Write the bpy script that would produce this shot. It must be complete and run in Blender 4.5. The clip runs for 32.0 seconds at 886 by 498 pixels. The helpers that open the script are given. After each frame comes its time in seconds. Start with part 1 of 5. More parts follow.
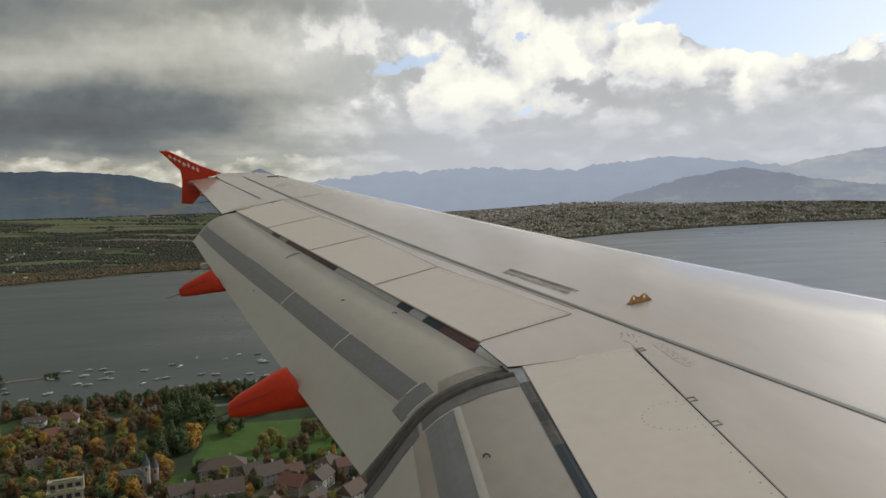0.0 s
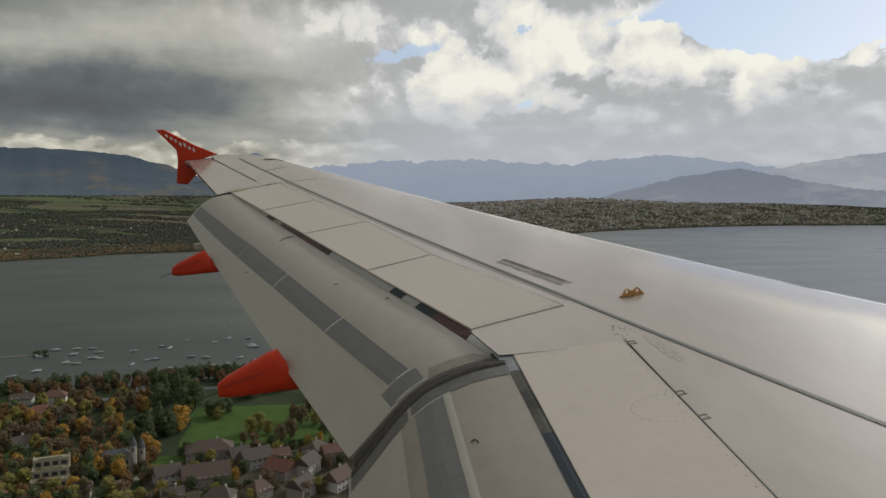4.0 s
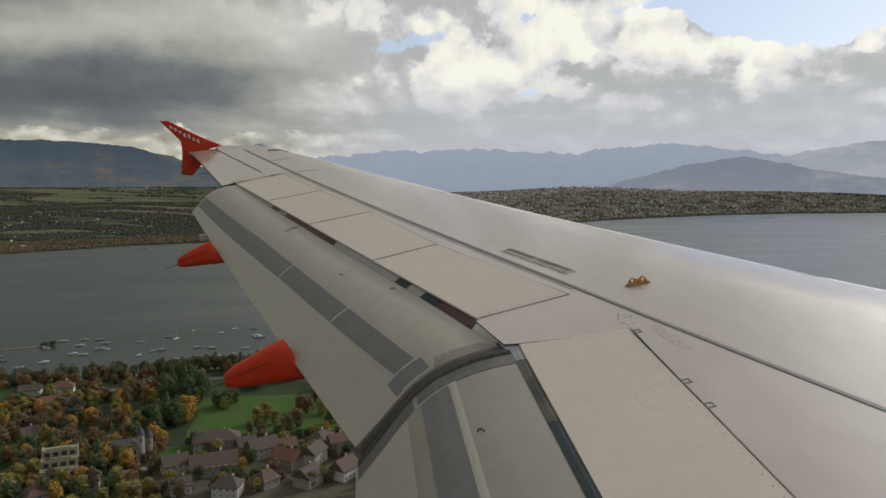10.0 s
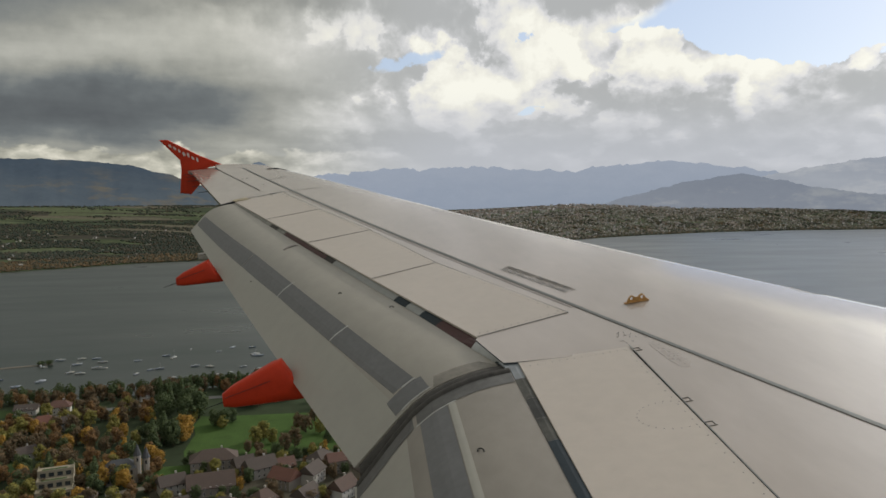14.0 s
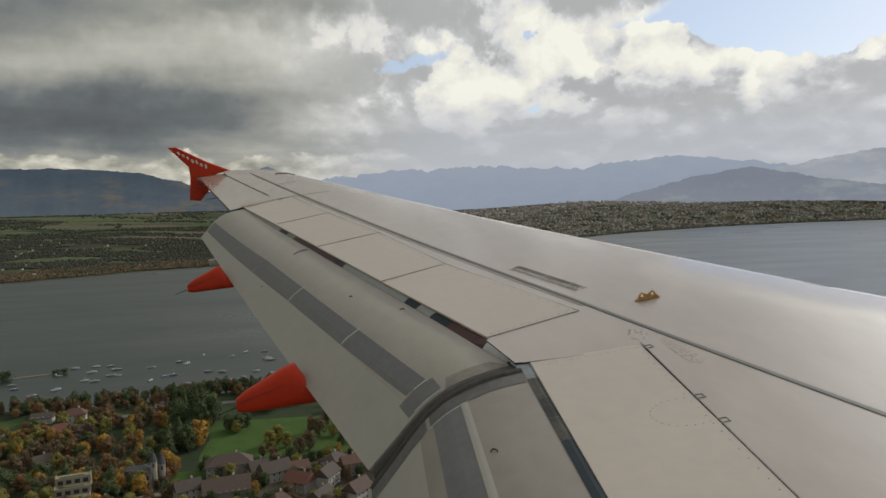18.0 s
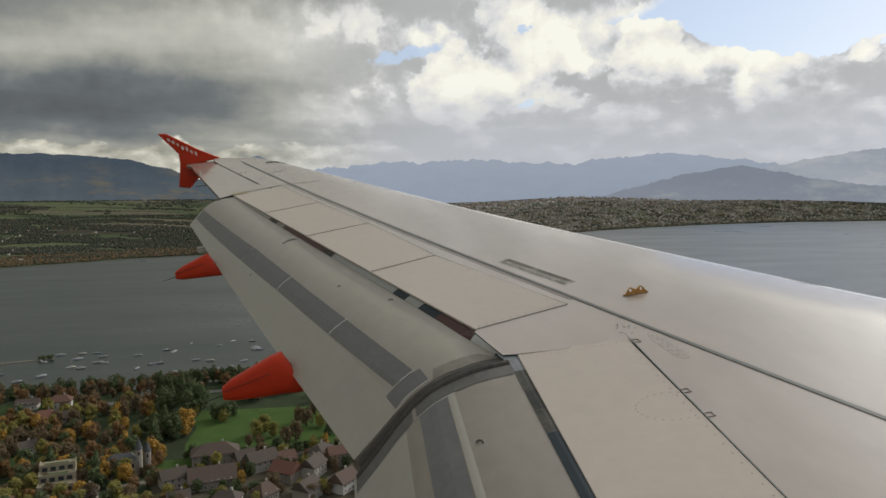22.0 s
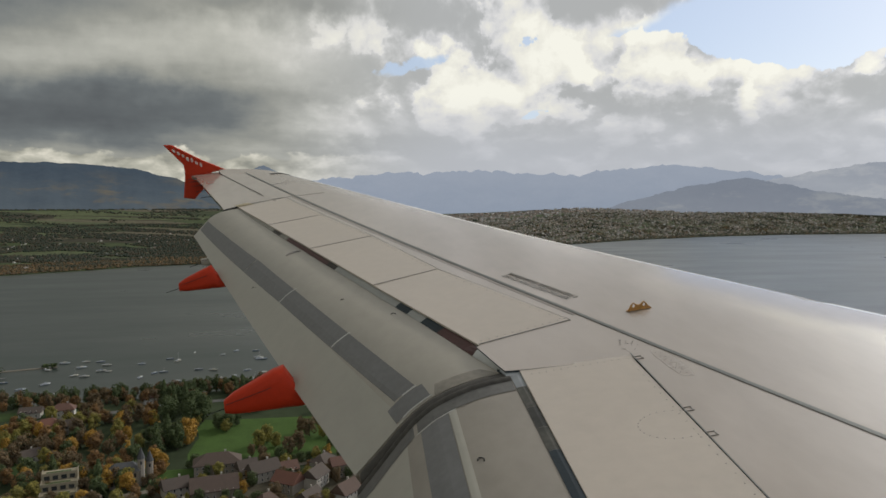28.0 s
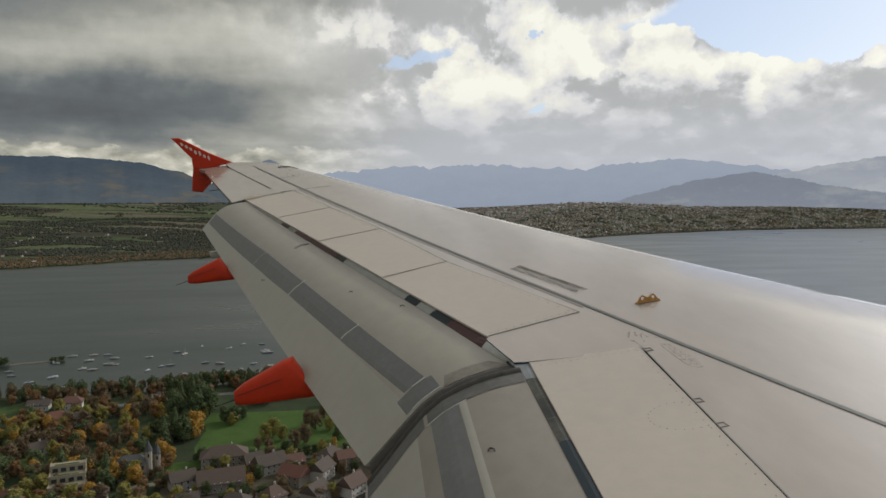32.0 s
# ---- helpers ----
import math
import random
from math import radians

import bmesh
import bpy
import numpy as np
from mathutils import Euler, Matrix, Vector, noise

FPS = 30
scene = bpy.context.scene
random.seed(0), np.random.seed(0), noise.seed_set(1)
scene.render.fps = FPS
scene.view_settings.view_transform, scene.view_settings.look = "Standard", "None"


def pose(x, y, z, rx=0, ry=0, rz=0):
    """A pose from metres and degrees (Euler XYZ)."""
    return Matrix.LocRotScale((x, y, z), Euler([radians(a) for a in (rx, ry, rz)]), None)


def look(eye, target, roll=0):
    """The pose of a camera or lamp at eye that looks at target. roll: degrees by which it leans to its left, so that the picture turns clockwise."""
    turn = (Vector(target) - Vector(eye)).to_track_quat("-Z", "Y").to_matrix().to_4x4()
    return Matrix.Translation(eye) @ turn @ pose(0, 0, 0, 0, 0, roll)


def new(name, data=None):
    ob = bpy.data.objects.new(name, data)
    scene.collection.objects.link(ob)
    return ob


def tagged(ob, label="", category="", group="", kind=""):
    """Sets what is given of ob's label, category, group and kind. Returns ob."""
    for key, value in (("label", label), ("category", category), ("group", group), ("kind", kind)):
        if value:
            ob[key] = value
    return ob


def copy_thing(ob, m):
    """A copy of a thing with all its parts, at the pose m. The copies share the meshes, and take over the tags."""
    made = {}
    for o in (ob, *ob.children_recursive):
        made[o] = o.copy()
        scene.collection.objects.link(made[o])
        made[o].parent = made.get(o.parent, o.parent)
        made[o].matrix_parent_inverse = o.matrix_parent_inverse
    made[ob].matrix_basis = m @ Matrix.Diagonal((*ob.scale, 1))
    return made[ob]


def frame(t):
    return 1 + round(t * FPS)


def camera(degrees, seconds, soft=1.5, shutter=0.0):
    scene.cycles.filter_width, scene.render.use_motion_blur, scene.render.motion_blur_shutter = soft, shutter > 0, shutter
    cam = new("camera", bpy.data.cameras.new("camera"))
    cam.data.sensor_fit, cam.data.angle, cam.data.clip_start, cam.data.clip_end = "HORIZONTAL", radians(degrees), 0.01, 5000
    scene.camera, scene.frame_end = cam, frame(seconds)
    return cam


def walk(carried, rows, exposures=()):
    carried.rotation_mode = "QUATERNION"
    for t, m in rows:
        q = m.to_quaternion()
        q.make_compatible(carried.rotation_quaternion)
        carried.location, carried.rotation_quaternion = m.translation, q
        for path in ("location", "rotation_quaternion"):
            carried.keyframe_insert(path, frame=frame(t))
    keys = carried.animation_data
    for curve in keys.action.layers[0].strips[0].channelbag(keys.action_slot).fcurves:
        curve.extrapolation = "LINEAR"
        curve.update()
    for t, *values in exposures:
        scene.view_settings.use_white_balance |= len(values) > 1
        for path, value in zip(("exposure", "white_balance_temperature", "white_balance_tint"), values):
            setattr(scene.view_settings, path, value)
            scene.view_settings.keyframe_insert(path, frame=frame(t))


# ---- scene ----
# ---- camera: held by hand at a cabin window, the wing and the lake beside it ----
LENS = 62.83
cam = camera(LENS, 32.0, soft=1.6)
PATH = [
    (0, -0.004, -0.004, 149.999, 86.011, 1.632, -9.515), (0.5, -0.007, -0.006, 150.003, 85.099, 1.428, -9.614),
    (1, -0.004, -0.006, 149.981, 84.130, 0.836, -9.701), (1.5, -0.005, -0.006, 149.957, 84.083, 0.086, -9.674),
    (2, -0.011, -0.016, 149.967, 84.185, -0.074, -9.637), (2.5, -0.009, -0.008, 149.968, 84.495, -0.240, -9.656),
    (3, -0.007, -0.007, 149.971, 84.588, -0.363, -9.714), (3.5, -0.013, -0.005, 149.968, 84.952, -0.393, -9.880),
    (5.5, -0.011, 0.001, 149.970, 85.627, -0.432, -9.644), (6, -0.010, -0.009, 149.971, 85.421, -0.289, -9.597),
    (6.5, -0.005, -0.003, 149.973, 84.933, -0.188, -9.568), (7, -0.007, 0.004, 149.978, 84.540, -0.051, -9.521),
    (7.5, -0.011, -0.017, 149.972, 84.566, 0.136, -9.510), (8, -0.018, -0.012, 149.975, 84.387, 0.060, -9.592),
    (8.5, -0.001, -0.008, 149.977, 84.353, 0.303, -9.477), (9, -0.010, -0.000, 149.973, 84.295, 0.291, -9.463),
    (9.5, -0.012, 0.006, 149.970, 84.263, 0.171, -9.468), (10, -0.015, -0.003, 149.967, 84.483, -0.066, -9.507),
    (10.5, -0.032, -0.004, 149.985, 84.628, -0.119, -9.668), (11, -0.004, -0.000, 149.969, 85.531, 0.013, -9.301),
    (11.5, -0.013, -0.005, 149.971, 86.185, 0.057, -9.271), (12, -0.018, -0.013, 149.971, 86.680, 0.080, -9.344),
    (12.5, -0.012, -0.004, 149.970, 86.941, 0.058, -9.411), (13, -0.018, -0.008, 149.978, 86.948, 0.048, -9.625),
    (13.5, -0.017, -0.009, 149.977, 86.514, 0.036, -9.698), (14, -0.019, -0.004, 149.974, 85.868, 0.077, -9.638),
    (14.5, -0.018, -0.009, 149.974, 85.044, 0.192, -9.472), (16.5, -0.012, 0.004, 149.997, 84.481, 1.342, -9.317),
    (17, -0.013, -0.011, 149.990, 85.337, 1.451, -9.124), (17.5, -0.020, -0.006, 149.983, 85.681, 1.399, -9.055),
    (18, -0.017, -0.011, 149.982, 85.907, 1.431, -8.984), (18.5, -0.011, -0.000, 149.982, 86.104, 1.477, -8.965),
    (19, -0.010, -0.005, 149.984, 86.161, 1.449, -9.098), (19.5, -0.010, -0.003, 149.974, 86.342, 1.240, -9.287),
    (20, -0.014, 0.005, 149.972, 86.175, 0.887, -9.524), (20.5, -0.019, -0.007, 149.969, 85.684, 0.560, -9.709),
    (21, -0.016, -0.004, 149.976, 85.440, 0.550, -9.766), (21.5, -0.020, -0.004, 149.971, 85.459, 0.337, -9.774),
    (22, -0.011, -0.002, 149.968, 85.335, 0.303, -9.670), (22.5, -0.008, -0.005, 149.975, 85.058, 0.257, -9.719),
    (23, -0.005, -0.001, 149.982, 85.218, 0.065, -9.778), (23.5, -0.009, 0.000, 149.968, 85.424, -0.380, -9.952),
    (24, -0.004, -0.004, 149.987, 85.135, -0.386, -9.865), (24.5, -0.016, -0.001, 149.983, 85.115, -0.520, -9.909),
    (25, -0.009, -0.006, 149.977, 85.409, -0.470, -9.778), (25.5, -0.006, 0.004, 149.980, 85.285, -0.355, -9.820),
    (27.5, -0.006, 0.003, 150.005, 85.257, -0.250, -9.555), (28, 0.000, 0.000, 150.000, 86.170, -0.000, -9.326),
    (28.5, -0.006, 0.002, 149.993, 86.815, -0.112, -9.290), (29, -0.015, 0.001, 149.988, 86.723, -0.181, -9.296),
    (29.5, -0.014, 0.001, 150.001, 86.141, 0.009, -9.213), (30, -0.005, -0.007, 149.998, 86.242, 0.274, -8.919),
    (30.5, -0.024, -0.003, 149.994, 86.345, 0.226, -8.937), (31, -0.014, -0.005, 149.996, 86.516, 0.177, -8.793),
    (31.5, -0.022, -0.005, 149.979, 86.405, -0.019, -8.746), (32, -0.029, -0.008, 149.985, 85.704, -0.022, -8.863),
]
walk(cam, [(t, pose(x, y, z, rx, ry, rz)) for t, x, y, z, rx, ry, rz in PATH],
     exposures=[(0.0, 0.16), (1.0, 0.02), (2.0, -0.07), (3.0, -0.07), (6.0, 0.09), (9.0, 0.04), (12.0, 0.10), (14.0, 0.07), (17.0, 0.02), (20.0, 0.03),
                (22.0, 0.07), (25.0, 0.02), (28.0, 0.03), (30.0, 0.11), (32.0, 0.07)])

# ---- sky and sun ----
SUN_AZ, SUN_EL = 62.0, 30.0          # degrees: azimuth to the right of +Y, elevation


def tree(nodes, links):
    """Short helpers for one node tree: add a node, link two sockets."""
    def add(kind, **props):
        n = nodes.new(kind)
        for k, v in props.items():
            if k == "inputs":
                for i, val in v.items():
                    n.inputs[i].default_value = val
            elif k == "op":
                n.operation = v
            elif k == "blend":
                n.blend_type = v
            elif k == "dtype":
                n.data_type = v
            elif k == "sky":
                n.sky_type = v
            elif k == "feature":
                n.feature = v
        return n
    return add, links.new


def build_world():
    w = bpy.data.worlds.new("sky")
    scene.world = w
    w.use_nodes = True
    nt = w.node_tree
    nt.nodes.clear()
    add, link = tree(nt.nodes, nt.links)

    def mth(op, a, b=None, c=None):
        n = add("ShaderNodeMath", op=op)
        for i, v in enumerate((a, b, c)):
            if v is None:
                continue
            if isinstance(v, (int, float)):
                n.inputs[i].default_value = v
            else:
                link(v, n.inputs[i])
        return n.outputs[0]

    def ramp(v, a, b, lo=0.0, hi=1.0):
        n = add("ShaderNodeMapRange")
        n.interpolation_type = "SMOOTHSTEP"
        link(v, n.inputs[0])
        for i, val in zip((1, 2, 3, 4), (a, b, lo, hi)):
            n.inputs[i].default_value = val
        return n.outputs[0]

    def mix(f, a, b):
        n = add("ShaderNodeMix", dtype="RGBA")
        if isinstance(f, (int, float)):
            n.inputs[0].default_value = f
        else:
            link(f, n.inputs[0])
        for i, v in ((6, a), (7, b)):
            if isinstance(v, tuple):
                n.inputs[i].default_value = (*v, 1)
            else:
                link(v, n.inputs[i])
        return n.outputs[2]

    def cloud(u, v, scale, detail, rough, distort=0.0, seed=0.0):
        c = add("ShaderNodeCombineXYZ")
        link(u, c.inputs[0])
        link(v, c.inputs[1])
        c.inputs[2].default_value = seed
        n = add("ShaderNodeTexNoise", inputs={"Scale": scale, "Detail": detail, "Roughness": rough, "Distortion": distort})
        link(c.outputs[0], n.inputs["Vector"])
        return n.outputs[0]

    sky = add("ShaderNodeTexSky", sky="NISHITA")
    sky.sun_disc = False
    sky.sun_elevation, sky.sun_rotation = radians(SUN_EL), radians(SUN_AZ)
    sky.altitude, sky.dust_density = 500, 1.5
    co = add("ShaderNodeTexCoord")
    sep = add("ShaderNodeSeparateXYZ")
    link(co.outputs["Generated"], sep.inputs[0])
    x, y, z = sep.outputs
    az = mth("ARCTAN2", x, y)                       # radians, right positive
    el = mth("MAXIMUM", mth("ARCSINE", z), 0.0)
    deg = mth("MULTIPLY", az, 57.2958)
    eld = mth("MULTIPLY", el, 57.2958)
    lev = mth("MULTIPLY", mth("LOGARITHM", mth("ADD", el, 0.07), 2.71828), 0.42)   # clouds flatten towards the horizon

    lump = mth("MULTIPLY", lev, 0.62)

    def lumps(u, v, scale, seed):
        c = add("ShaderNodeCombineXYZ", inputs={2: seed})
        link(u, c.inputs[0])
        link(v, c.inputs[1])
        vo = add("ShaderNodeTexVoronoi", feature="SMOOTH_F1", inputs={"Scale": scale, "Smoothness": 0.6})
        link(c.outputs[0], vo.inputs["Vector"])
        return mth("SUBTRACT", 0.62, vo.outputs["Distance"])

    def cumulus(u, v):
        """Heaped cloud: broad masses, then rounded heads at two sizes, roughened."""
        wob = cloud(u, v, 20.0, 4.0, 0.55, 0.0, 31.0)
        uu = mth("ADD", u, mth("MULTIPLY", mth("SUBTRACT", wob, 0.5), 0.045))
        vv = mth("ADD", v, mth("MULTIPLY", mth("SUBTRACT", wob, 0.5), -0.035))
        mass = cloud(uu, vv, 6.0, 5.0, 0.48, 0.15, 5.0)
        heads = mth("ADD", mth("MULTIPLY", lumps(uu, vv, 12.0, 2.0), 0.16), mth("MULTIPLY", lumps(uu, vv, 30.0, 6.0), 0.105))
        fine = cloud(uu, vv, 60.0, 5.0, 0.6, 0.0, 12.0)
        return mth("ADD", mth("ADD", mass, heads), mth("MULTIPLY", mth("SUBTRACT", fine, 0.5), 0.10))

    heap = cumulus(az, lump)
    heap_up = cumulus(mth("ADD", az, 0.010), mth("ADD", lump, 0.028))     # the same field towards the sun: lit tops, grey feet
    lit = mth("SUBTRACT", heap, heap_up)
    sheet = cloud(mth("MULTIPLY", az, 0.75), lev, 4.6, 6.0, 0.48, 0.35, 2.0)
    streak = cloud(mth("MULTIPLY", az, 0.35), lev, 17.0, 4.0, 0.5, 0.2, 14.0)
    wisp = mth("SUBTRACT", cloud(az, lump, 42.0, 6.0, 0.6, 0.0, 41.0), 0.5)
    side = ramp(deg, -9.0, 10.0)                    # lee side grey sheet, sunward side heaped cloud
    lee = mth("SUBTRACT", 1.0, side)
    # the last two are unseen pale patches, added to brighten wing nose and deck
    MASSES = [(-8.7, 11.8, 16.8, 2.9, 0.10), (-19.2, 12.8, 10.3, 2.3, -0.09), (0.1, 14.3, 19.4, 1.4, -0.08), (-21.0, 5.9, 19.4, 3.0, -0.22),
              (-9.0, 7.2, 10.3, 1.8, -0.08), (1.0, 11.0, 8.0, 3.4, 0.09), (0.7, 6.1, 11.0, 2.3, 0.07),
              (19.1, 10.8, 9.7, 3.2, 0.15), (11.2, 8.3, 7.1, 2.6, 0.08), (15.6, 9.8, 4.5, 1.7, -0.08), (25.4, 8.0, 8.4, 1.8, -0.045),
              (14.7, 5.9, 7.1, 1.8, 0.07), (20.0, 13.6, 5.8, 1.2, -0.07), (31.3, 9.6, 5.8, 1.6, 0.17), (38.1, 8.4, 7.1, 1.6, 0.16),
              (33.0, 7.3, 2.9, 1.4, 0.15), (5.9, 4.3, 14.9, 0.9, -0.07), (24.1, 12.5, 3.9, 1.6, 0.12), (37.0, 27.8, 20.0, 2.4, 0.20), (42.0, 32.0, 20.0, 8.0, 0.07)]

    def mass(u, v, row):
        """A soft-edged patch of paler or darker cloud: centre, half-widths and depth."""
        c = add("ShaderNodeCombineXYZ")
        link(mth("MULTIPLY", mth("SUBTRACT", u, row[0]), 1.0 / row[2]), c.inputs[0])
        link(mth("MULTIPLY", mth("SUBTRACT", v, row[1]), 1.0 / row[3]), c.inputs[1])
        n = add("ShaderNodeVectorMath", op="LENGTH")
        link(c.outputs[0], n.inputs[0])
        return ramp(n.outputs["Value"], 1.25, 0.0, 0.0, row[4])

    # the masses' outlines are torn at two sizes
    tear_u = mth("ADD", mth("MULTIPLY", mth("SUBTRACT", cloud(az, lev, 9.0, 3.0, 0.5, 0.0, 61.0), 0.5), 9.0),
                 mth("MULTIPLY", mth("SUBTRACT", cloud(az, lump, 30.0, 4.0, 0.55, 0.0, 67.0), 0.5), 3.4))
    tear_v = mth("ADD", mth("MULTIPLY", mth("SUBTRACT", cloud(az, lev, 9.0, 3.0, 0.5, 0.0, 71.0), 0.5), 3.2),
                 mth("MULTIPLY", mth("SUBTRACT", cloud(az, lump, 30.0, 4.0, 0.55, 0.0, 77.0), 0.5), 1.6))
    mu, mv = mth("ADD", deg, tear_u), mth("ADD", eld, tear_v)
    total = 0.0
    for row in MASSES:
        total = mth("ADD", mass(mu, mv, row), total)
    over = mth("MULTIPLY", ramp(eld, 16.0, 20.0), mth("SUBTRACT", 1.0, ramp(eld, 24.0, 40.0)))
    t_lee = mth("ADD", mth("MULTIPLY", mth("SUBTRACT", sheet, 0.5), 0.26), mth("ADD", mth("MULTIPLY", mth("SUBTRACT", streak, 0.5), 0.13), mth("MULTIPLY", wisp, 0.06)))
    t_lee = mth("ADD", mth("ADD", t_lee, 0.46), mth("MULTIPLY", over, -0.06))
    heaped = mth("ADD", 0.35, mth("MULTIPLY", ramp(eld, 5.0, 8.5), 0.65))       # crisp heads high up, smooth grey feet
    t_sun = mth("MULTIPLY", heaped, mth("ADD", mth("MULTIPLY", mth("SUBTRACT", heap, 0.55), 0.34), mth("MULTIPLY", lit, 1.05)))
    crisp = ramp(mth("ADD", heap, mth("MULTIPLY", wisp, 0.16)), 0.545, 0.585)
    t_sun = mth("ADD", t_sun, mth("MULTIPLY", mth("MULTIPLY", mth("SUBTRACT", crisp, 0.5), heaped), 0.075))
    t_sun = mth("ADD", mth("ADD", t_sun, 0.560), mth("ADD", mth("MULTIPLY", mth("SUBTRACT", streak, 0.5), 0.07), mth("MULTIPLY", mth("MULTIPLY", wisp, heaped), 0.24)))
    # overhead the cover is more even
    even = ramp(eld, 17.0, 23.0, 0.0, 0.65)
    t_lee = mth("ADD", t_lee, mth("MULTIPLY", mth("SUBTRACT", 0.50, t_lee), even))
    t_sun = mth("ADD", t_sun, mth("MULTIPLY", mth("SUBTRACT", 0.57, t_sun), even))
    t_sun = mth("SMOOTH_MAX", mth("ADD", t_sun, total), 0.525, 0.12)                # sunlit side: no cloud darker than its pale feet
    tone = mth("ADD", mth("MULTIPLY", mth("ADD", t_lee, total), lee), mth("MULTIPLY", t_sun, side))
    # bright heads standing along the horizon under the sheet
    tall = mth("MULTIPLY", el, 1.7)
    row_heap = cloud(az, tall, 19.0, 6.0, 0.55, 0.25, 51.0)
    row_up = cloud(mth("ADD", az, 0.006), mth("ADD", tall, 0.018), 19.0, 6.0, 0.55, 0.25, 51.0)
    band = mth("MULTIPLY", mth("SUBTRACT", 1.0, ramp(mth("SUBTRACT", eld, mth("MULTIPLY", mth("SUBTRACT", row_heap, 0.5), 3.0)), 3.25, 3.55)), lee)
    row = mth("ADD", mth("MULTIPLY", mth("SUBTRACT", row_heap, 0.42), 0.45), mth("MULTIPLY", mth("SUBTRACT", row_heap, row_up), 0.30))
    tone = mth("ADD", tone, mth("MULTIPLY", mth("ADD", row, 0.045), band))
    cr = add("ShaderNodeValToRGB")
    link(tone, cr.inputs[0])
    els = cr.color_ramp.elements
    els[0].position, els[0].color = 0.18, (0.095, 0.098, 0.100, 1)
    els[1].position, els[1].color = 0.80, (0.90, 0.885, 0.81, 1)
    for pos, tint in ((0.33, (0.162, 0.168, 0.164)), (0.45, (0.31, 0.312, 0.285)), (0.54, (0.47, 0.467, 0.425)), (0.64, (0.72, 0.70, 0.645))):
        e = els.new(pos)
        e.color = (*tint, 1)
    tint = add("ShaderNodeVectorMath", op="MULTIPLY")
    link(cr.outputs[0], tint.inputs[0])
    link(mix(mth("MULTIPLY", side, mth("SUBTRACT", 1.0, ramp(tone, 0.60, 0.74))), mix(ramp(tone, 0.46, 0.30), (0.995, 1.0, 0.985), (0.94, 1.0, 1.05)), (0.955, 0.985, 1.085)), tint.inputs[1])
    warm = add("ShaderNodeVectorMath", op="MULTIPLY")
    link(tint.outputs[0], warm.inputs[0])
    link(mix(band, (1.0, 1.0, 1.0), (1.02, 1.0, 0.94)), warm.inputs[1])
    col = warm.outputs[0]
    # lavender shade in the heaped clouds' feet, bluish veil low over the far mountains
    veil = mth("MULTIPLY", mth("MULTIPLY", mth("SUBTRACT", 1.0, ramp(eld, 2.5, 8.5)), ramp(deg, -6.0, 14.0)), 0.70)
    col = mix(veil, col, (0.475, 0.497, 0.545))
    # brighter cloud where the sun stands behind it
    sun_way = (math.sin(radians(SUN_AZ)) * math.cos(radians(SUN_EL)), math.cos(radians(SUN_AZ)) * math.cos(radians(SUN_EL)), math.sin(radians(SUN_EL)))
    dot = add("ShaderNodeVectorMath", op="DOT_PRODUCT")
    link(co.outputs["Generated"], dot.inputs[0])
    dot.inputs[1].default_value = sun_way
    near_sun = mth("POWER", mth("MAXIMUM", dot.outputs["Value"], 0.0), 30.0)
    shine = add("ShaderNodeVectorMath", op="SCALE")
    link(col, shine.inputs[0])
    link(mth("ADD", 1.0, mth("MULTIPLY", near_sun, 6.5)), shine.inputs["Scale"])
    col = shine.outputs[0]
    # gaps of blue: a wide one above the heaps, a few small ones
    rag = mth("ADD", mth("MULTIPLY", mth("SUBTRACT", heap, 0.55), 8.0), mth("MULTIPLY", wisp, 1.6))
    foot = mth("SUBTRACT", 12.3, mth("MULTIPLY", ramp(deg, 22.0, 38.0), 3.0))
    wide = mth("MULTIPLY", ramp(mth("SUBTRACT", mth("SUBTRACT", eld, rag), foot), 0.0, 0.22),
               ramp(mth("SUBTRACT", mth("ADD", deg, mth("MULTIPLY", tear_u, 0.6)), mth("MULTIPLY", mth("MINIMUM", mth("SUBTRACT", eld, 12.5), 2.5), 1.7)), 22.5, 24.5))

    def hole(cx, cy, long, thin, lean):
        """A torn slit in the cloud."""
        gx = mth("SUBTRACT", mth("ADD", deg, mth("MULTIPLY", wisp, 5.0)), cx)
        gy = mth("SUBTRACT", mth("SUBTRACT", mth("ADD", eld, mth("MULTIPLY", mth("SUBTRACT", heap, 0.55), 5.0)), cy), mth("MULTIPLY", gx, lean))
        r = mth("ADD", mth("POWER", mth("MULTIPLY", gx, 1.0 / long), 2.0), mth("POWER", mth("MULTIPLY", gy, 1.0 / thin), 2.0))
        return ramp(r, 1.0, 0.35)

    small = mth("MAXIMUM", hole(6.9, 10.3, 2.7, 0.7, 0.33), mth("MAXIMUM", hole(16.3, 7.1, 1.3, 0.45, 0.2), hole(16.1, 12.7, 0.9, 0.4, 0.2)))
    clear = mth("MAXIMUM", wide, mth("MULTIPLY", small, 0.9))
    blue = add("ShaderNodeVectorMath", op="SCALE")
    link(sky.outputs[0], blue.inputs[0])
    blue.inputs["Scale"].default_value = 0.11
    pale = mix(0.55, blue.outputs[0], (0.56, 0.65, 0.82))
    col = mix(mth("MULTIPLY", clear, mth("SUBTRACT", 1.0, ramp(eld, 23.5, 25.5))), col, pale)
    # below the horizon: dull land light
    col = mix(ramp(z, -0.02, 0.0), (0.10, 0.11, 0.10), col)
    bg = add("ShaderNodeBackground")
    link(col, bg.inputs[0])
    bg.inputs[1].default_value = 1.0
    out = add("ShaderNodeOutputWorld")
    link(bg.outputs[0], out.inputs[0])


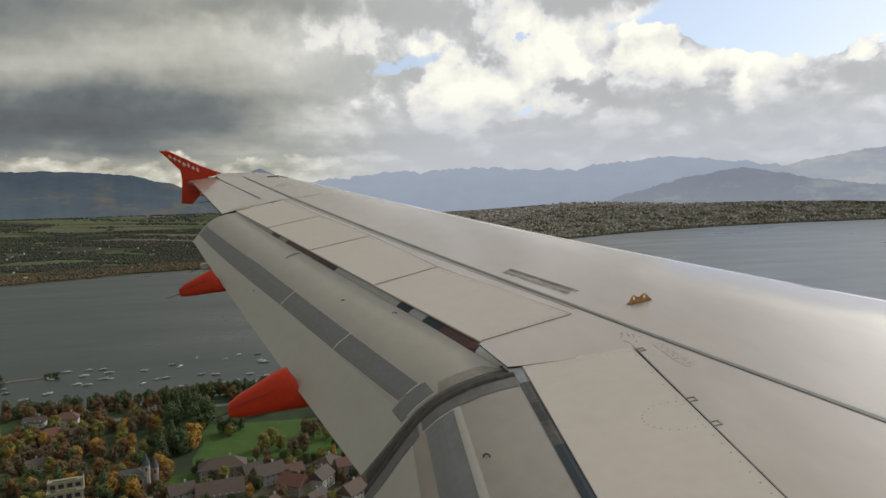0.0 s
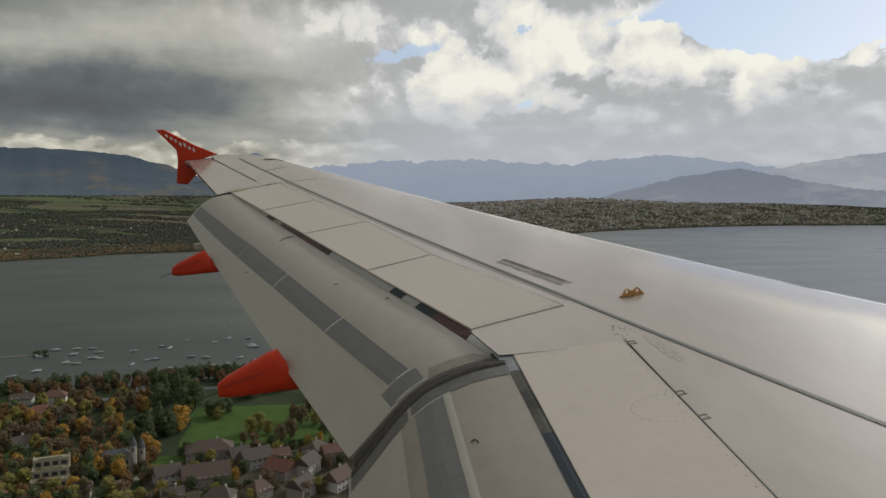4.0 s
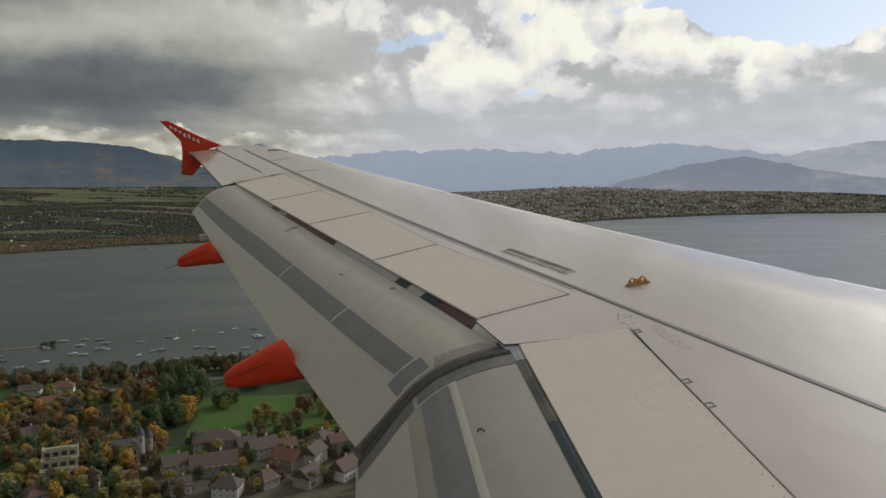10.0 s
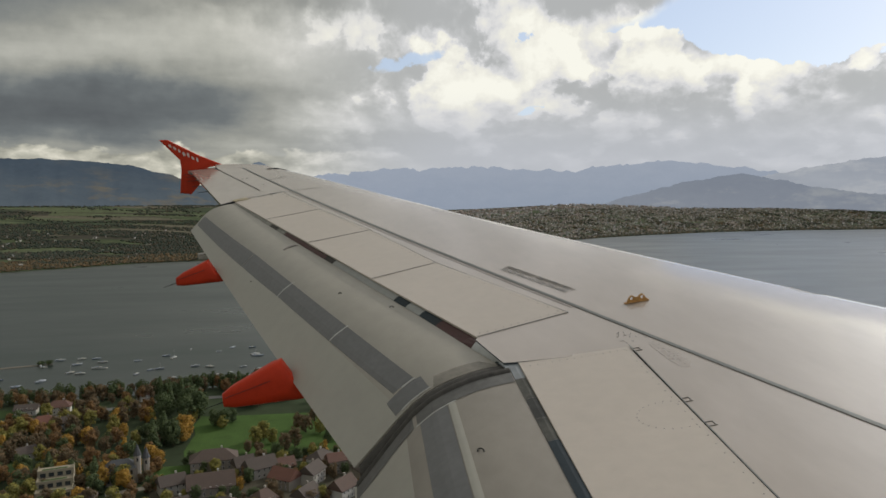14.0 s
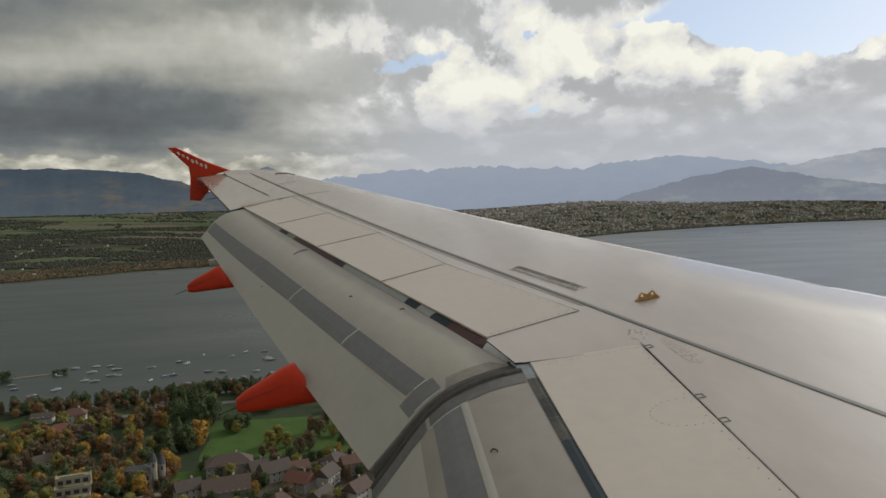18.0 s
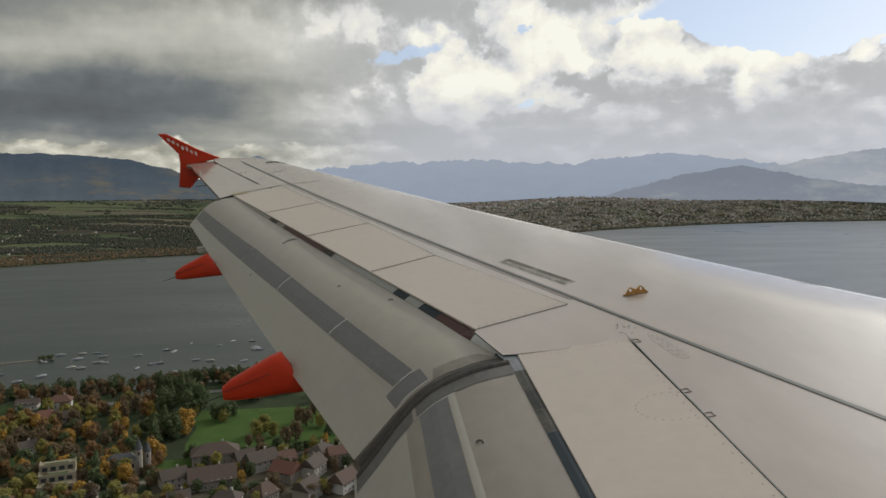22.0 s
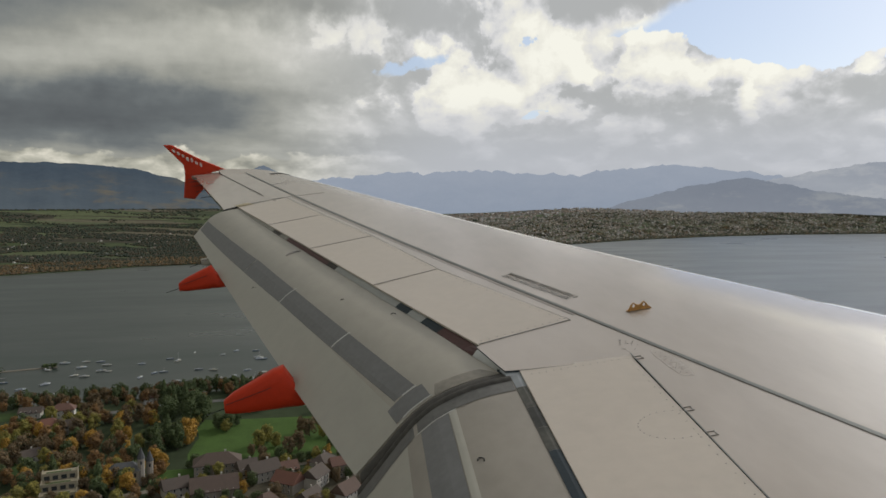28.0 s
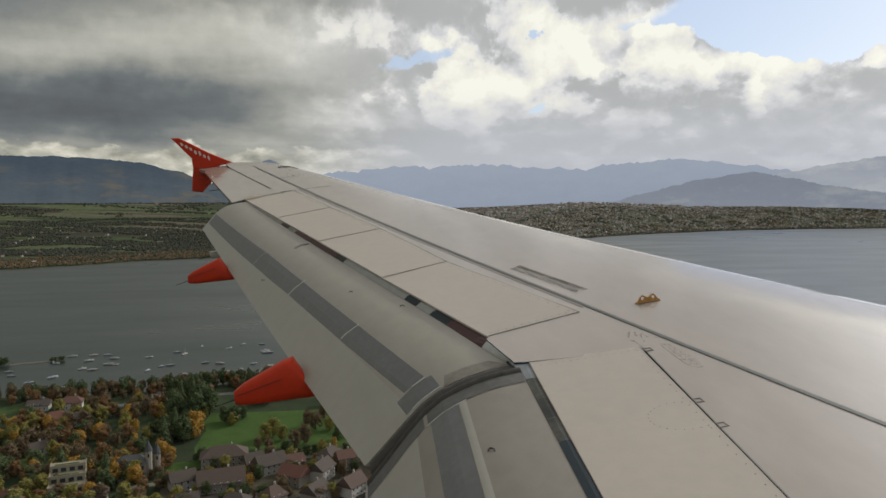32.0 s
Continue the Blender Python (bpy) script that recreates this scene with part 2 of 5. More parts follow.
build_world()
sun_data = bpy.data.lights.new("sun", "SUN")
sun_data.energy, sun_data.angle, sun_data.color = 1.42, radians(4.0), (1.0, 0.93, 0.82)
sun = new("sun", sun_data)
a, e = radians(SUN_AZ), radians(SUN_EL)
sun.matrix_world = look((0, 0, 400), (-math.sin(a) * math.cos(e), -math.cos(a) * math.cos(e), 400 - math.sin(e)))


# ---- materials ----
def material(name, base, rough=0.5, metal=0.0, scale=4.0, amount=0.12, fine=60.0, bump=0.0, bump_scale=80.0,
             coat=0.0, island=None, rand=None, streak=None, spec=0.5, glow=None):
    """A painted, mineral or grown surface: base colour with stains at two scales, optional relief.
    island: colours told apart by mesh island; rand: colours told apart by object; streak: stretch of the stains."""
    m = bpy.data.materials.new(name)
    m.use_nodes = True
    nt = m.node_tree
    bs = nt.nodes["Principled BSDF"]
    add, link = tree(nt.nodes, nt.links)
    co = add("ShaderNodeTexCoord")
    vec = co.outputs["Object"]
    if streak:
        mp = add("ShaderNodeMapping", inputs={"Scale": streak})
        link(vec, mp.inputs[0])
        vec = mp.outputs[0]
    n1 = add("ShaderNodeTexNoise", inputs={"Scale": scale, "Detail": 5.0, "Roughness": 0.6})
    n2 = add("ShaderNodeTexNoise", inputs={"Scale": fine, "Detail": 3.0, "Roughness": 0.6})
    link(vec, n1.inputs["Vector"])
    link(vec, n2.inputs["Vector"])
    s = add("ShaderNodeMath", op="ADD")
    link(n1.outputs[0], s.inputs[0])
    link(n2.outputs[0], s.inputs[1])
    r = add("ShaderNodeMapRange", inputs={1: 0.45, 2: 1.55, 3: 1 - amount * 1.35, 4: 1 + amount * 1.35})
    link(s.outputs[0], r.inputs[0])
    sc = add("ShaderNodeVectorMath", op="SCALE")
    palette = island or rand
    if palette:
        src = add("ShaderNodeNewGeometry").outputs["Random Per Island"] if island else add("ShaderNodeObjectInfo").outputs["Random"]
        cr = add("ShaderNodeValToRGB")
        cr.color_ramp.interpolation = "CONSTANT" if island else "LINEAR"
        link(src, cr.inputs[0])
        els = cr.color_ramp.elements
        while len(els) < len(palette):
            els.new(0.5)
        for i, c in enumerate(palette):
            els[i].position, els[i].color = i / len(palette), (*c, 1)
        link(cr.outputs[0], sc.inputs[0])
    else:
        sc.inputs[0].default_value = base
    link(r.outputs[0], sc.inputs["Scale"])
    link(sc.outputs[0], bs.inputs["Base Color"])
    rr = add("ShaderNodeMapRange", inputs={1: 0.05, 2: 0.95, 3: max(0.02, rough - 0.06), 4: min(1, rough + 0.08)})
    link(n1.outputs[0], rr.inputs[0])
    link(rr.outputs[0], bs.inputs["Roughness"])
    bs.inputs["Metallic"].default_value = metal
    bs.inputs["Specular IOR Level"].default_value = spec
    bs.inputs["Coat Weight"].default_value = coat
    bs.inputs["Coat Roughness"].default_value = 0.10
    if bump:
        nb = add("ShaderNodeTexNoise", inputs={"Scale": bump_scale, "Detail": 4.0})
        link(vec, nb.inputs["Vector"])
        b = add("ShaderNodeBump", inputs={"Strength": bump, "Distance": 0.02})
        link(nb.outputs[0], b.inputs["Height"])
        link(b.outputs[0], bs.inputs["Normal"])
    if glow:
        bs.inputs["Emission Color"].default_value = (*glow, 1)
        bs.inputs["Emission Strength"].default_value = 1.0
    return m


WING_PAINT = material("wing grey paint", (0.362, 0.311, 0.268), 0.22, scale=0.7, amount=0.09, fine=5.0, coat=0.65, streak=(1.0, 0.4, 1.0))
SPOILER_PAINT = material("spoiler pale paint", (0.448, 0.394, 0.341), 0.36, coat=0.05, scale=1.2, amount=0.07, fine=9.0)
FUSELAGE_PAINT = material("white fuselage paint", (0.72, 0.72, 0.70), 0.3, scale=0.6, amount=0.05, fine=6.0, coat=0.3)
# flap greys darkened in colour, since the flaps face away from the sun
FLAP_PAINT = material("flap grey paint with shade", (0.310, 0.288, 0.248), 0.40, scale=1.2, amount=0.11, fine=7.0, streak=(1.0, 0.7, 1.0))
INNER_PAINT = material("worn inner flap paint with shade", (0.248, 0.224, 0.193), 0.42, scale=1.2, amount=0.14, fine=7.0, streak=(1.0, 0.7, 1.0))
FLAP_TAIL = material("flap tail paint", (0.350, 0.335, 0.294), 0.42, scale=1.0, amount=0.06, fine=8.0)
WEAR_GREY = material("dark wear strip", (0.138, 0.138, 0.140), 0.5, scale=3.0, amount=0.18, fine=18.0)
RUBBER = material("dark seal rubber", (0.030, 0.030, 0.029), 0.8, scale=8.0, amount=0.3, fine=50.0)
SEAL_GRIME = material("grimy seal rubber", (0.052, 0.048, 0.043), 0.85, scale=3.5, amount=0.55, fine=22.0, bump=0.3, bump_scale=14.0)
STENCIL = material("grey stencil ink", (0.135, 0.132, 0.12), 0.5, scale=30.0, amount=0.3)
LINE_DARK = material("dark grey line paint", (0.115, 0.118, 0.110), 0.5, scale=3.0, amount=0.25, fine=30.0)
SEAM = material("sealant seam", (0.225, 0.205, 0.19), 0.6, scale=6.0, amount=0.3)
JOINT_WHITE = material("pale joint line", (0.50, 0.50, 0.48), 0.5)
ORANGE = material("orange gloss paint", (0.50, 0.036, 0.010), 0.50, scale=3.0, amount=0.12, fine=20.0, spec=0.22)
MARK_WHITE = material("white marking", (0.75, 0.73, 0.70), 0.4)
MARK_PALE = material("weathered pale marking", (0.62, 0.52, 0.46), 0.5)
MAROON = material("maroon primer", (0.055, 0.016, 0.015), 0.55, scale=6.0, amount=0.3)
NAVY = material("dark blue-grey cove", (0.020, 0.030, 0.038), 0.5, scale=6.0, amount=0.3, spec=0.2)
# base colour whitened: the bright sky's glint on the leading edge is painted
SLAT_HIGHLIGHT = material("polished slat paint whitened as highlight", (0.80, 0.79, 0.77), 0.13, scale=0.8, amount=0.05, fine=6.0, coat=0.5)
SLAT_METAL = material("polished slat skin", (0.74, 0.74, 0.73), 0.22, metal=0.6, scale=0.8, amount=0.06)
YELLOW = material("ochre hook paint", (0.42, 0.22, 0.06), 0.5, scale=20.0, amount=0.3)
TAN = material("weathered tan patch", (0.30, 0.25, 0.16), 0.6, scale=14.0, amount=0.3)
DOUBLER = material("doubler paint", (0.352, 0.304, 0.266), 0.28, scale=2.0, amount=0.06, coat=0.3)
SLOT_PALE = material("pale slot paint", (0.285, 0.290, 0.280), 0.45, scale=1.5, amount=0.16, fine=9.0)
SLOT_WHITE = material("light slot paint", (0.46, 0.47, 0.47), 0.45, scale=2.0, amount=0.12, fine=9.0)
SLOT_BLUE = material("blue-grey slot paint", (0.185, 0.200, 0.212), 0.45, scale=3.0, amount=0.2, fine=12.0)
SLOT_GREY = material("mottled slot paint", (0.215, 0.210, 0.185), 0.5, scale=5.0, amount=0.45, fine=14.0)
# the mottling of these two is a shifting reflection, painted on
SLOT_MOTTLED = material("dark slot primer with painted reflection", (0.036, 0.036, 0.033), 0.5, scale=7.0, amount=0.6, fine=20.0, spec=0.25)
SLOT_REFLECTION = material("grey slot primer with painted reflection", (0.070, 0.069, 0.060), 0.55, scale=6.0, amount=0.65, fine=18.0, spec=0.25)
RUB_GREY = material("rubbed grey strip", (0.105, 0.103, 0.098), 0.55, scale=4.0, amount=0.35, fine=16.0)
SCUFF = material("scuffed flap paint", (0.200, 0.182, 0.155), 0.5, scale=4.0, amount=0.35, fine=18.0)
RIVET = material("rivet heads", (0.215, 0.20, 0.19), 0.45)


# ---- mesh helpers ----
def part(name, verts, faces, mat, parent=None, label="", smooth=False, mats=None, index=None):
    me = bpy.data.meshes.new(name)
    me.from_pydata([tuple(v) for v in verts], [], faces)
    for m in (mats or [mat]):
        me.materials.append(m)
    if index:
        me.polygons.foreach_set("material_index", index)
    if smooth:
        me.polygons.foreach_set("use_smooth", [True] * len(me.polygons))
    me.update()
    ob = new(name, me)
    if parent:
        ob.parent = parent
    if label:
        tagged(ob, label)
    return ob


def box(x0, y0, z0, x1, y1, z1, at=0):
    v = [(x, y, z) for z in (z0, z1) for y in (y0, y1) for x in (x0, x1)]
    f = [(0, 2, 3, 1), (4, 5, 7, 6), (0, 1, 5, 4), (2, 6, 7, 3), (0, 4, 6, 2), (1, 3, 7, 5)]
    return v, [tuple(i + at for i in q) for q in f]


def grid_faces(rows, cols, closed=False, at=0):
    """Quads over rows x cols points, in row order; closed joins the last column to the first."""
    f = []
    for r in range(rows - 1):
        for c in range(cols if closed else cols - 1):
            d = (c + 1) % cols
            f.append((at + r * cols + c, at + r * cols + d, at + (r + 1) * cols + d, at + (r + 1) * cols + c))
    return f


def tube(points, radii, sides=8):
    """A round bar along points."""
    v, f = [], []
    for i, p in enumerate(points):
        p = Vector(p)
        d = (Vector(points[min(i + 1, len(points) - 1)]) - Vector(points[max(i - 1, 0)])).normalized()
        q = d.to_track_quat("Z", "Y")
        for k in range(sides):
            a = 2 * math.pi * k / sides
            v.append(p + q @ Vector((math.cos(a) * radii[i], math.sin(a) * radii[i], 0)))
    f = grid_faces(len(points), sides, True)
    f.append(tuple(range(sides))[::-1])
    n = len(points) - 1
    f.append(tuple(range(n * sides, n * sides + sides)))
    return v, f


def plate(corners, thick, bevel=0.006):
    """A flat panel with bevelled top edges; corners run round its top face."""
    c = [Vector(p) for p in corners]
    mid = sum(c, Vector()) / len(c)
    n = (c[1] - c[0]).cross(c[2] - c[1]).normalized()
    if n.z < 0:
        c.reverse()
        n = -n
    top = [p + (mid - p).normalized() * bevel * 1.4 for p in c]
    rim = [p - n * bevel for p in c]
    low = [p - n * thick for p in c]
    k = len(c)
    v = top + rim + low
    f = [tuple(range(k)), tuple(range(3 * k - 1, 2 * k - 1, -1))]
    for i in range(k):
        j = (i + 1) % k
        f += [(k + i, k + j, j, i), (2 * k + i, 2 * k + j, k + j, k + i)]
    return v, f


# ---- the airliner's wing: x forward, y outboard, z up in the airliner's own axes ----
wing = tagged(new("airliner_wing"), "pale grey airliner wing with extended flaps and orange tip fence", "wing")
wing.matrix_world = Matrix(((0.99375, -0.01466, -0.11062, 7.8349), (0.00703, 0.99759, -0.06907, -1.5378),
                            (0.11136, 0.06786, 0.99146, 148.512), (0, 0, 0, 1)))


def deck(y):
    """Height of the wing's upper skin: dihedral and the bend of flight."""
    return 0.089 * y + 0.5 * (max(y - 2.0, 0.0) / 15.0) ** 2


def on(x, y, up=0.0):
    return (x, y, deck(y) + up)


def lead(y):
    return 0.14 - 0.518 * y


def lerp(a, b, t):
    return a + (b - a) * t


def between(y, pts):
    """Value at y on a broken line of (y, value)."""
    for (y0, v0), (y1, v1) in zip(pts, pts[1:]):
        if y <= y1:
            return lerp(v0, v1, (y - y0) / (y1 - y0))
    return pts[-1][1]


HINGE = [(7.15, -5.755), (8.98, -6.50), (10.67, -7.01), (12.18, -7.58), (13.69, -8.12)]
REAR = [(6.93, -6.56), (8.73, -7.18), (10.43, -7.77), (11.93, -8.31), (13.40, -8.85)]
HINGE_IN = [(1.6, -5.95), (6.37, -5.60)]
REAR_IN = [(1.6, -6.76), (6.42, -6.40)]
AILERON = [(13.3, -8.24), (16.70, -9.48)]


def smooth_step(t):
    t = max(0.0, min(1.0, t))
    return t * t * (3 - 2 * t)


def nose(d, chord):
    """Drop of the skin ahead of the flat deck, at d metres aft of the leading edge."""
    k = smooth_step((chord - 1.8) / 1.6)
    reach = lerp(0.20, 0.34, k) * chord
    if d >= reach:
        return 0.0
    q = 1 - d / reach
    return lerp(0.013, 0.026, k) * chord * q ** 2 + 0.062 * chord * max(0.0, 1 - d / (0.055 * chord)) ** 1.8


def wing_skin():
    stations = [(y, between(y, HINGE_IN) + 0.012) for y in (1.6, 2.6, 3.6, 4.6, 5.6, 6.30)]
    stations += [(6.40, -6.43), (6.418, -6.50), (6.65, -6.543), (6.885, -6.585), (6.93, -6.55)]
    stations += [(y, between(y, HINGE) + 0.012) for y in (7.19, 8.0, 9.0, 10.0, 11.0, 12.2, 13.0, 13.66)]
    stations += [(y, between(y, AILERON) + 0.012) for y in (13.72, 14.4, 15.2, 16.0, 16.4, 16.6, 16.72, 16.80)]
    ups = [0, 0.004, 0.01, 0.02, 0.035, 0.055, 0.08, 0.11, 0.15, 0.20, 0.26, 0.34, 0.45, 0.58, 0.72, 0.86, 1.0]
    v = []
    for y, rear in stations:
        le, full = lead(y) - 0.55 * max(0.0, (y - 16.35) / 0.45) ** 2.5, between(y, [(1.6, 5.9), (6.4, 3.84), (16.8, 1.5)])
        tipfall = -0.045 * max(0.0, (y - 16.2) / 0.6) ** 2
        depth = le - rear
        for u in ups:
            d = u * depth
            v.append((le - d, y, deck(y) - nose(d, full) - tipfall))
        for u in ups[::-1][:-1]:
            d = u * depth
            v.append((le - d, y, deck(y) - nose(d, full) - 0.115 * full * math.sin(math.pi * min(1, (u * 0.8 + 0.02) ** 0.6)) - 0.03))
    cols = 2 * len(ups) - 1
    f = grid_faces(len(stations), cols, True)
    f.append(tuple(range(cols)))
    n = len(stations) - 1
    f.append(tuple(range(n * cols, n * cols + cols))[::-1])
    idx = []
    for k in range(len(f)):
        c = k % cols
        idx.append(0 if k >= len(f) - 2 else 2 if c == len(ups) - 1 else 1 if c < 6 or c >= cols - 3 else 0)
    ob = part("wing_skin", v, [q[::-1] for q in f], None, wing, "satin pale grey wing skin", smooth=True, mats=[WING_PAINT, SLAT_HIGHLIGHT, NAVY], index=idx)
    return ob


skin = wing_skin()


def smooth_by_angle(ob, limit=35):
    me = ob.data
    bm = bmesh.new()
    bm.from_mesh(me)
    for ed in bm.edges:
        if len(ed.link_faces) == 2 and ed.calc_face_angle(0) > radians(limit):
            ed.smooth = False
    bm.to_mesh(me)
    bm.free()


smooth_by_angle(skin, 25)

# five spoilers, each its own panel
spoiler_corners = []
for i in range(4):
    (ya, xa), (yb, xb) = HINGE[i], HINGE[i + 1]
    (yc, xc), (yd, xd) = REAR[i], REAR[i + 1]
    g = 0.006
    spoiler_corners.append([on(xa, ya + g, 0.004), on(xb, yb - g, 0.004), on(xd, yd - g, -0.004), on(xc, yc + g, -0.004)])
spoiler_corners.append([on(-5.83, 3.2, 0.004), on(-5.61, 6.36, 0.004), on(-6.40, 6.41, -0.004), on(-6.64, 3.2, -0.004)])
for c in spoiler_corners:
    v, f = plate(c, 0.016, 0.005)
    part("spoiler", v, f, SPOILER_PAINT, wing, "pale closed spoiler panel")

# strip of fairing skin ahead of the outer spoilers, and the walkway line
def ribbon(name, a, b, width, mat, up, label="", steps=12, parent=None):
    """A thin painted band on the skin from a to b (x, y), following the bend."""
    a, b = Vector((*a, 0)), Vector((*b, 0))
    side = (b - a).normalized().cross(Vector((0, 0, 1))) * width / 2
    v = []
    for i in range(steps + 1):
        p = a.lerp(b, i / steps)
        for q in (p - side, p + side):
            v.append((q.x, q.y, deck(q.y) + up))
        for q in (p + side, p - side):
            v.append((q.x, q.y, deck(q.y) + up - 0.003))
    f = grid_faces(steps + 1, 4, True)
    return part(name, v, f, mat, parent or wing, label)


ribbon("walkway_line", (-4.02, 2.5), (-5.70, 7.41), 0.036, LINE_DARK, 0.005, "dark grey walkway line", 12)
ribbon("walkway_line", (-5.70, 7.41), (-9.02, 16.66), 0.036, LINE_DARK, 0.005, "dark grey walkway line", 24)
ribbon("panel_seam", (-5.69, 7.24), (-8.03, 13.72), 0.005, SEAM, 0.004, "thin sealant seam")
for (ya, xa), (yb, xb) in zip(HINGE, HINGE[1:]):
    ribbon("hinge_gap", (xa, ya), (xb, yb), 0.005, SEAM, 0.0055, "thin hinge gap", 4)
for (ya, xa), (yb, xb) in list(zip(HINGE, REAR)):
    ribbon("spoiler_gap", (xa, ya), (xb, yb), 0.007, LINE_DARK, 0.006, "dark gap between spoilers", 4)
v, f = plate([on(-6.385, 6.345, -0.012), on(-6.385, 6.44, -0.012), on(-6.525, 6.47, -0.014), on(-6.50, 6.345, -0.014)], 0.006, 0.002)
part("corner_plate", v, f, SLOT_BLUE, wing, "blue-grey corner plate between the flaps")
ribbon("hinge_gap", (-5.83, 3.2), (-5.60, 6.37), 0.007, LINE_DARK, 0.0125, "dark hinge gap", 8)
ribbon("aileron_gap", (-9.468, 16.671), (-8.496, 14.031), 0.012, RUBBER, 0.013, "dark aileron hinge gap")
ribbon("panel_seam", (-8.15, 13.72), (-8.86, 13.46), 0.008, SEAM, 0.006, "thin sealant seam", 4)
ribbon("panel_seam", (-7.50, 13.75), (-8.20, 13.72), 0.006, SEAM, 0.005, "thin sealant seam", 4)
ribbon("panel_seam", (-8.40, 14.9), (-8.05, 15.05), 0.006, SEAM, 0.005, "thin sealant seam", 4)

# aileron and tip
v, f = plate([on(-8.255, 13.50, 0.003), on(-9.47, 16.66, 0.003), on(-9.93, 16.70, -0.03), on(-9.06, 13.42, -0.03)], 0.05, 0.006)
part("aileron", v, f, WING_PAINT, wing, "pale grey aileron panel")

# outer and inner flap: lofted from their curved sections, lowered for landing
SECTION = [(-0.20, -0.26), (-0.195, -0.12), (-0.14, -0.02), (-0.07, 0.0), (0, 0), (0.128, -0.012), (0.237, -0.036), (0.383, -0.10), (0.493, -0.178),
           (0.606, -0.305), (0.72, -0.495), (0.876, -0.78), (1, -1)]


def flap_point(kind, s, u_w, up=0.0):
    """A point on a flap: s from its inner (0) to its outer end (1); u_w on the section."""
    u, w = u_w
    if kind == "outer":
        y = lerp(6.50, 13.36, s)
        x0, z0, dx, dz = lerp(-6.474, -8.886, s), lerp(0.572, 1.452, s) - 0.05 * 4 * s * (1 - s), lerp(1.121, 0.67, s), lerp(0.562, 0.343, s)
    else:
        y = lerp(1.9, 6.32, s)
        x0, z0, dx, dz = lerp(-6.80, -6.49, s), lerp(0.15, 0.585, s), lerp(1.15, 1.12, s), lerp(0.64, 0.64, s)
    return Vector((x0 - u * dx, y, z0 + w * dz + up))


def at_u(u):
    for (a, wa), (b, wb) in zip(SECTION[2:], SECTION[3:]):
        if u <= b:
            return (u, lerp(wa, wb, (u - a) / (b - a)))
    return (u, -1.0)


def build_flap(kind, label):
    root = tagged(new(kind + "_flap"), label)
    root.parent = wing
    n = 14
    dense = []
    for a, b in zip(SECTION, SECTION[1:]):
        dense += [a, ((a[0] + b[0]) / 2, (a[1] + b[1]) / 2)] if a[0] >= 0 else [a]
    dense.append(SECTION[-1])
    low = [(u, w - 0.06 - 0.32 * math.sin(math.pi * max(0.0, min(1, (1 - u) / 1.12))) ** 0.8 * (1 if u < 1 else 0)) for u, w in dense[::-1][1:-1]]
    ring = dense + low
    v = []
    for i in range(n + 1):
        v += [flap_point(kind, i / n, p) for p in ring]
    f = grid_faces(n + 1, len(ring), True)
    f.append(tuple(range(len(ring))))
    f.append(tuple(range(n * len(ring), (n + 1) * len(ring)))[::-1])
    f = [q[::-1] for q in f]
    tail = len(dense) - 6
    idx = [1 if (k % len(ring)) >= tail and (k % len(ring)) < len(dense) else 0 for k in range(len(f))]
    ob = part("flap_body", v, f, None, root, "grey painted flap skin", smooth=True, mats=[FLAP_PAINT if kind == "outer" else INNER_PAINT, FLAP_TAIL], index=idx)
    smooth_by_angle(ob, 30)
    return root


def flap_patch(name, kind, s0, s1, u0, u1, mat, parent, label="", up=0.004, ns=6, nu=5):
    """A thin sheet lying on a flap between two spans and two depths; u0 and u1 may be (inner, outer) pairs."""
    u0 = u0 if isinstance(u0, tuple) else (u0, u0)
    u1 = u1 if isinstance(u1, tuple) else (u1, u1)
    v = []
    for i in range(ns + 1):
        t = i / ns
        s = lerp(s0, s1, t)
        top = [flap_point(kind, s, at_u(lerp(lerp(u0[0], u0[1], t), lerp(u1[0], u1[1], t), j / nu)), up) for j in range(nu + 1)]
        v += top + [p - Vector((0, 0, 0.006)) for p in top[::-1]]
    f = grid_faces(ns + 1, 2 * nu + 2, True)
    return part(name, v, f, mat, parent, label, smooth=False)


outer = build_flap("outer", "grey lowered outer flap with dark wear strip")
inner = build_flap("inner", "grey lowered inner flap with dark wear strip")
# wear strips, in lengths with pale joints
STRIP_TOP = [(0.0, 0.487), (0.14, 0.491), (0.46, 0.512), (0.61, 0.530), (0.79, 0.594), (1.0, 0.66)]
STRIP_LOW = [(0.0, 0.625), (0.09, 0.638), (0.42, 0.687), (0.53, 0.715), (0.71, 0.772), (1.0, 0.85)]
for s0, s1 in ((0.033, 0.2108), (0.2132, 0.4235), (0.426, 0.61), (0.61, 0.623), (0.625, 0.79), (0.79, 0.992)):
    flap_patch("wear_strip", "outer", s0, s1, (between(s0, STRIP_TOP), between(s1, STRIP_TOP)), (between(s0, STRIP_LOW), between(s1, STRIP_LOW)), WEAR_GREY, outer, "dark grey wear strip")
for s, tip in ((0.032, 0.58), (0.212, 0.65), (0.4248, 0.69)):
    flap_patch("strip_joint", "outer", s - 0.0011, s + 0.0011, 0.484, tip, JOINT_WHITE, outer, "pale strip joint", up=0.006, ns=1)
flap_patch("end_patch", "outer", 0.004, 0.030, (0.475, 0.452), (0.70, 0.69), WEAR_GREY, outer, "dark grey end patch", up=0.005, ns=3)
flap_patch("strip_joint", "outer", 0.0025, 0.0042, 0.47, 0.66, JOINT_WHITE, outer, "pale strip joint", up=0.006, ns=1)
flap_patch("wear_strip", "inner", 0.0, 0.956, 0.41, 0.577, WEAR_GREY, inner, "dark grey wear strip")
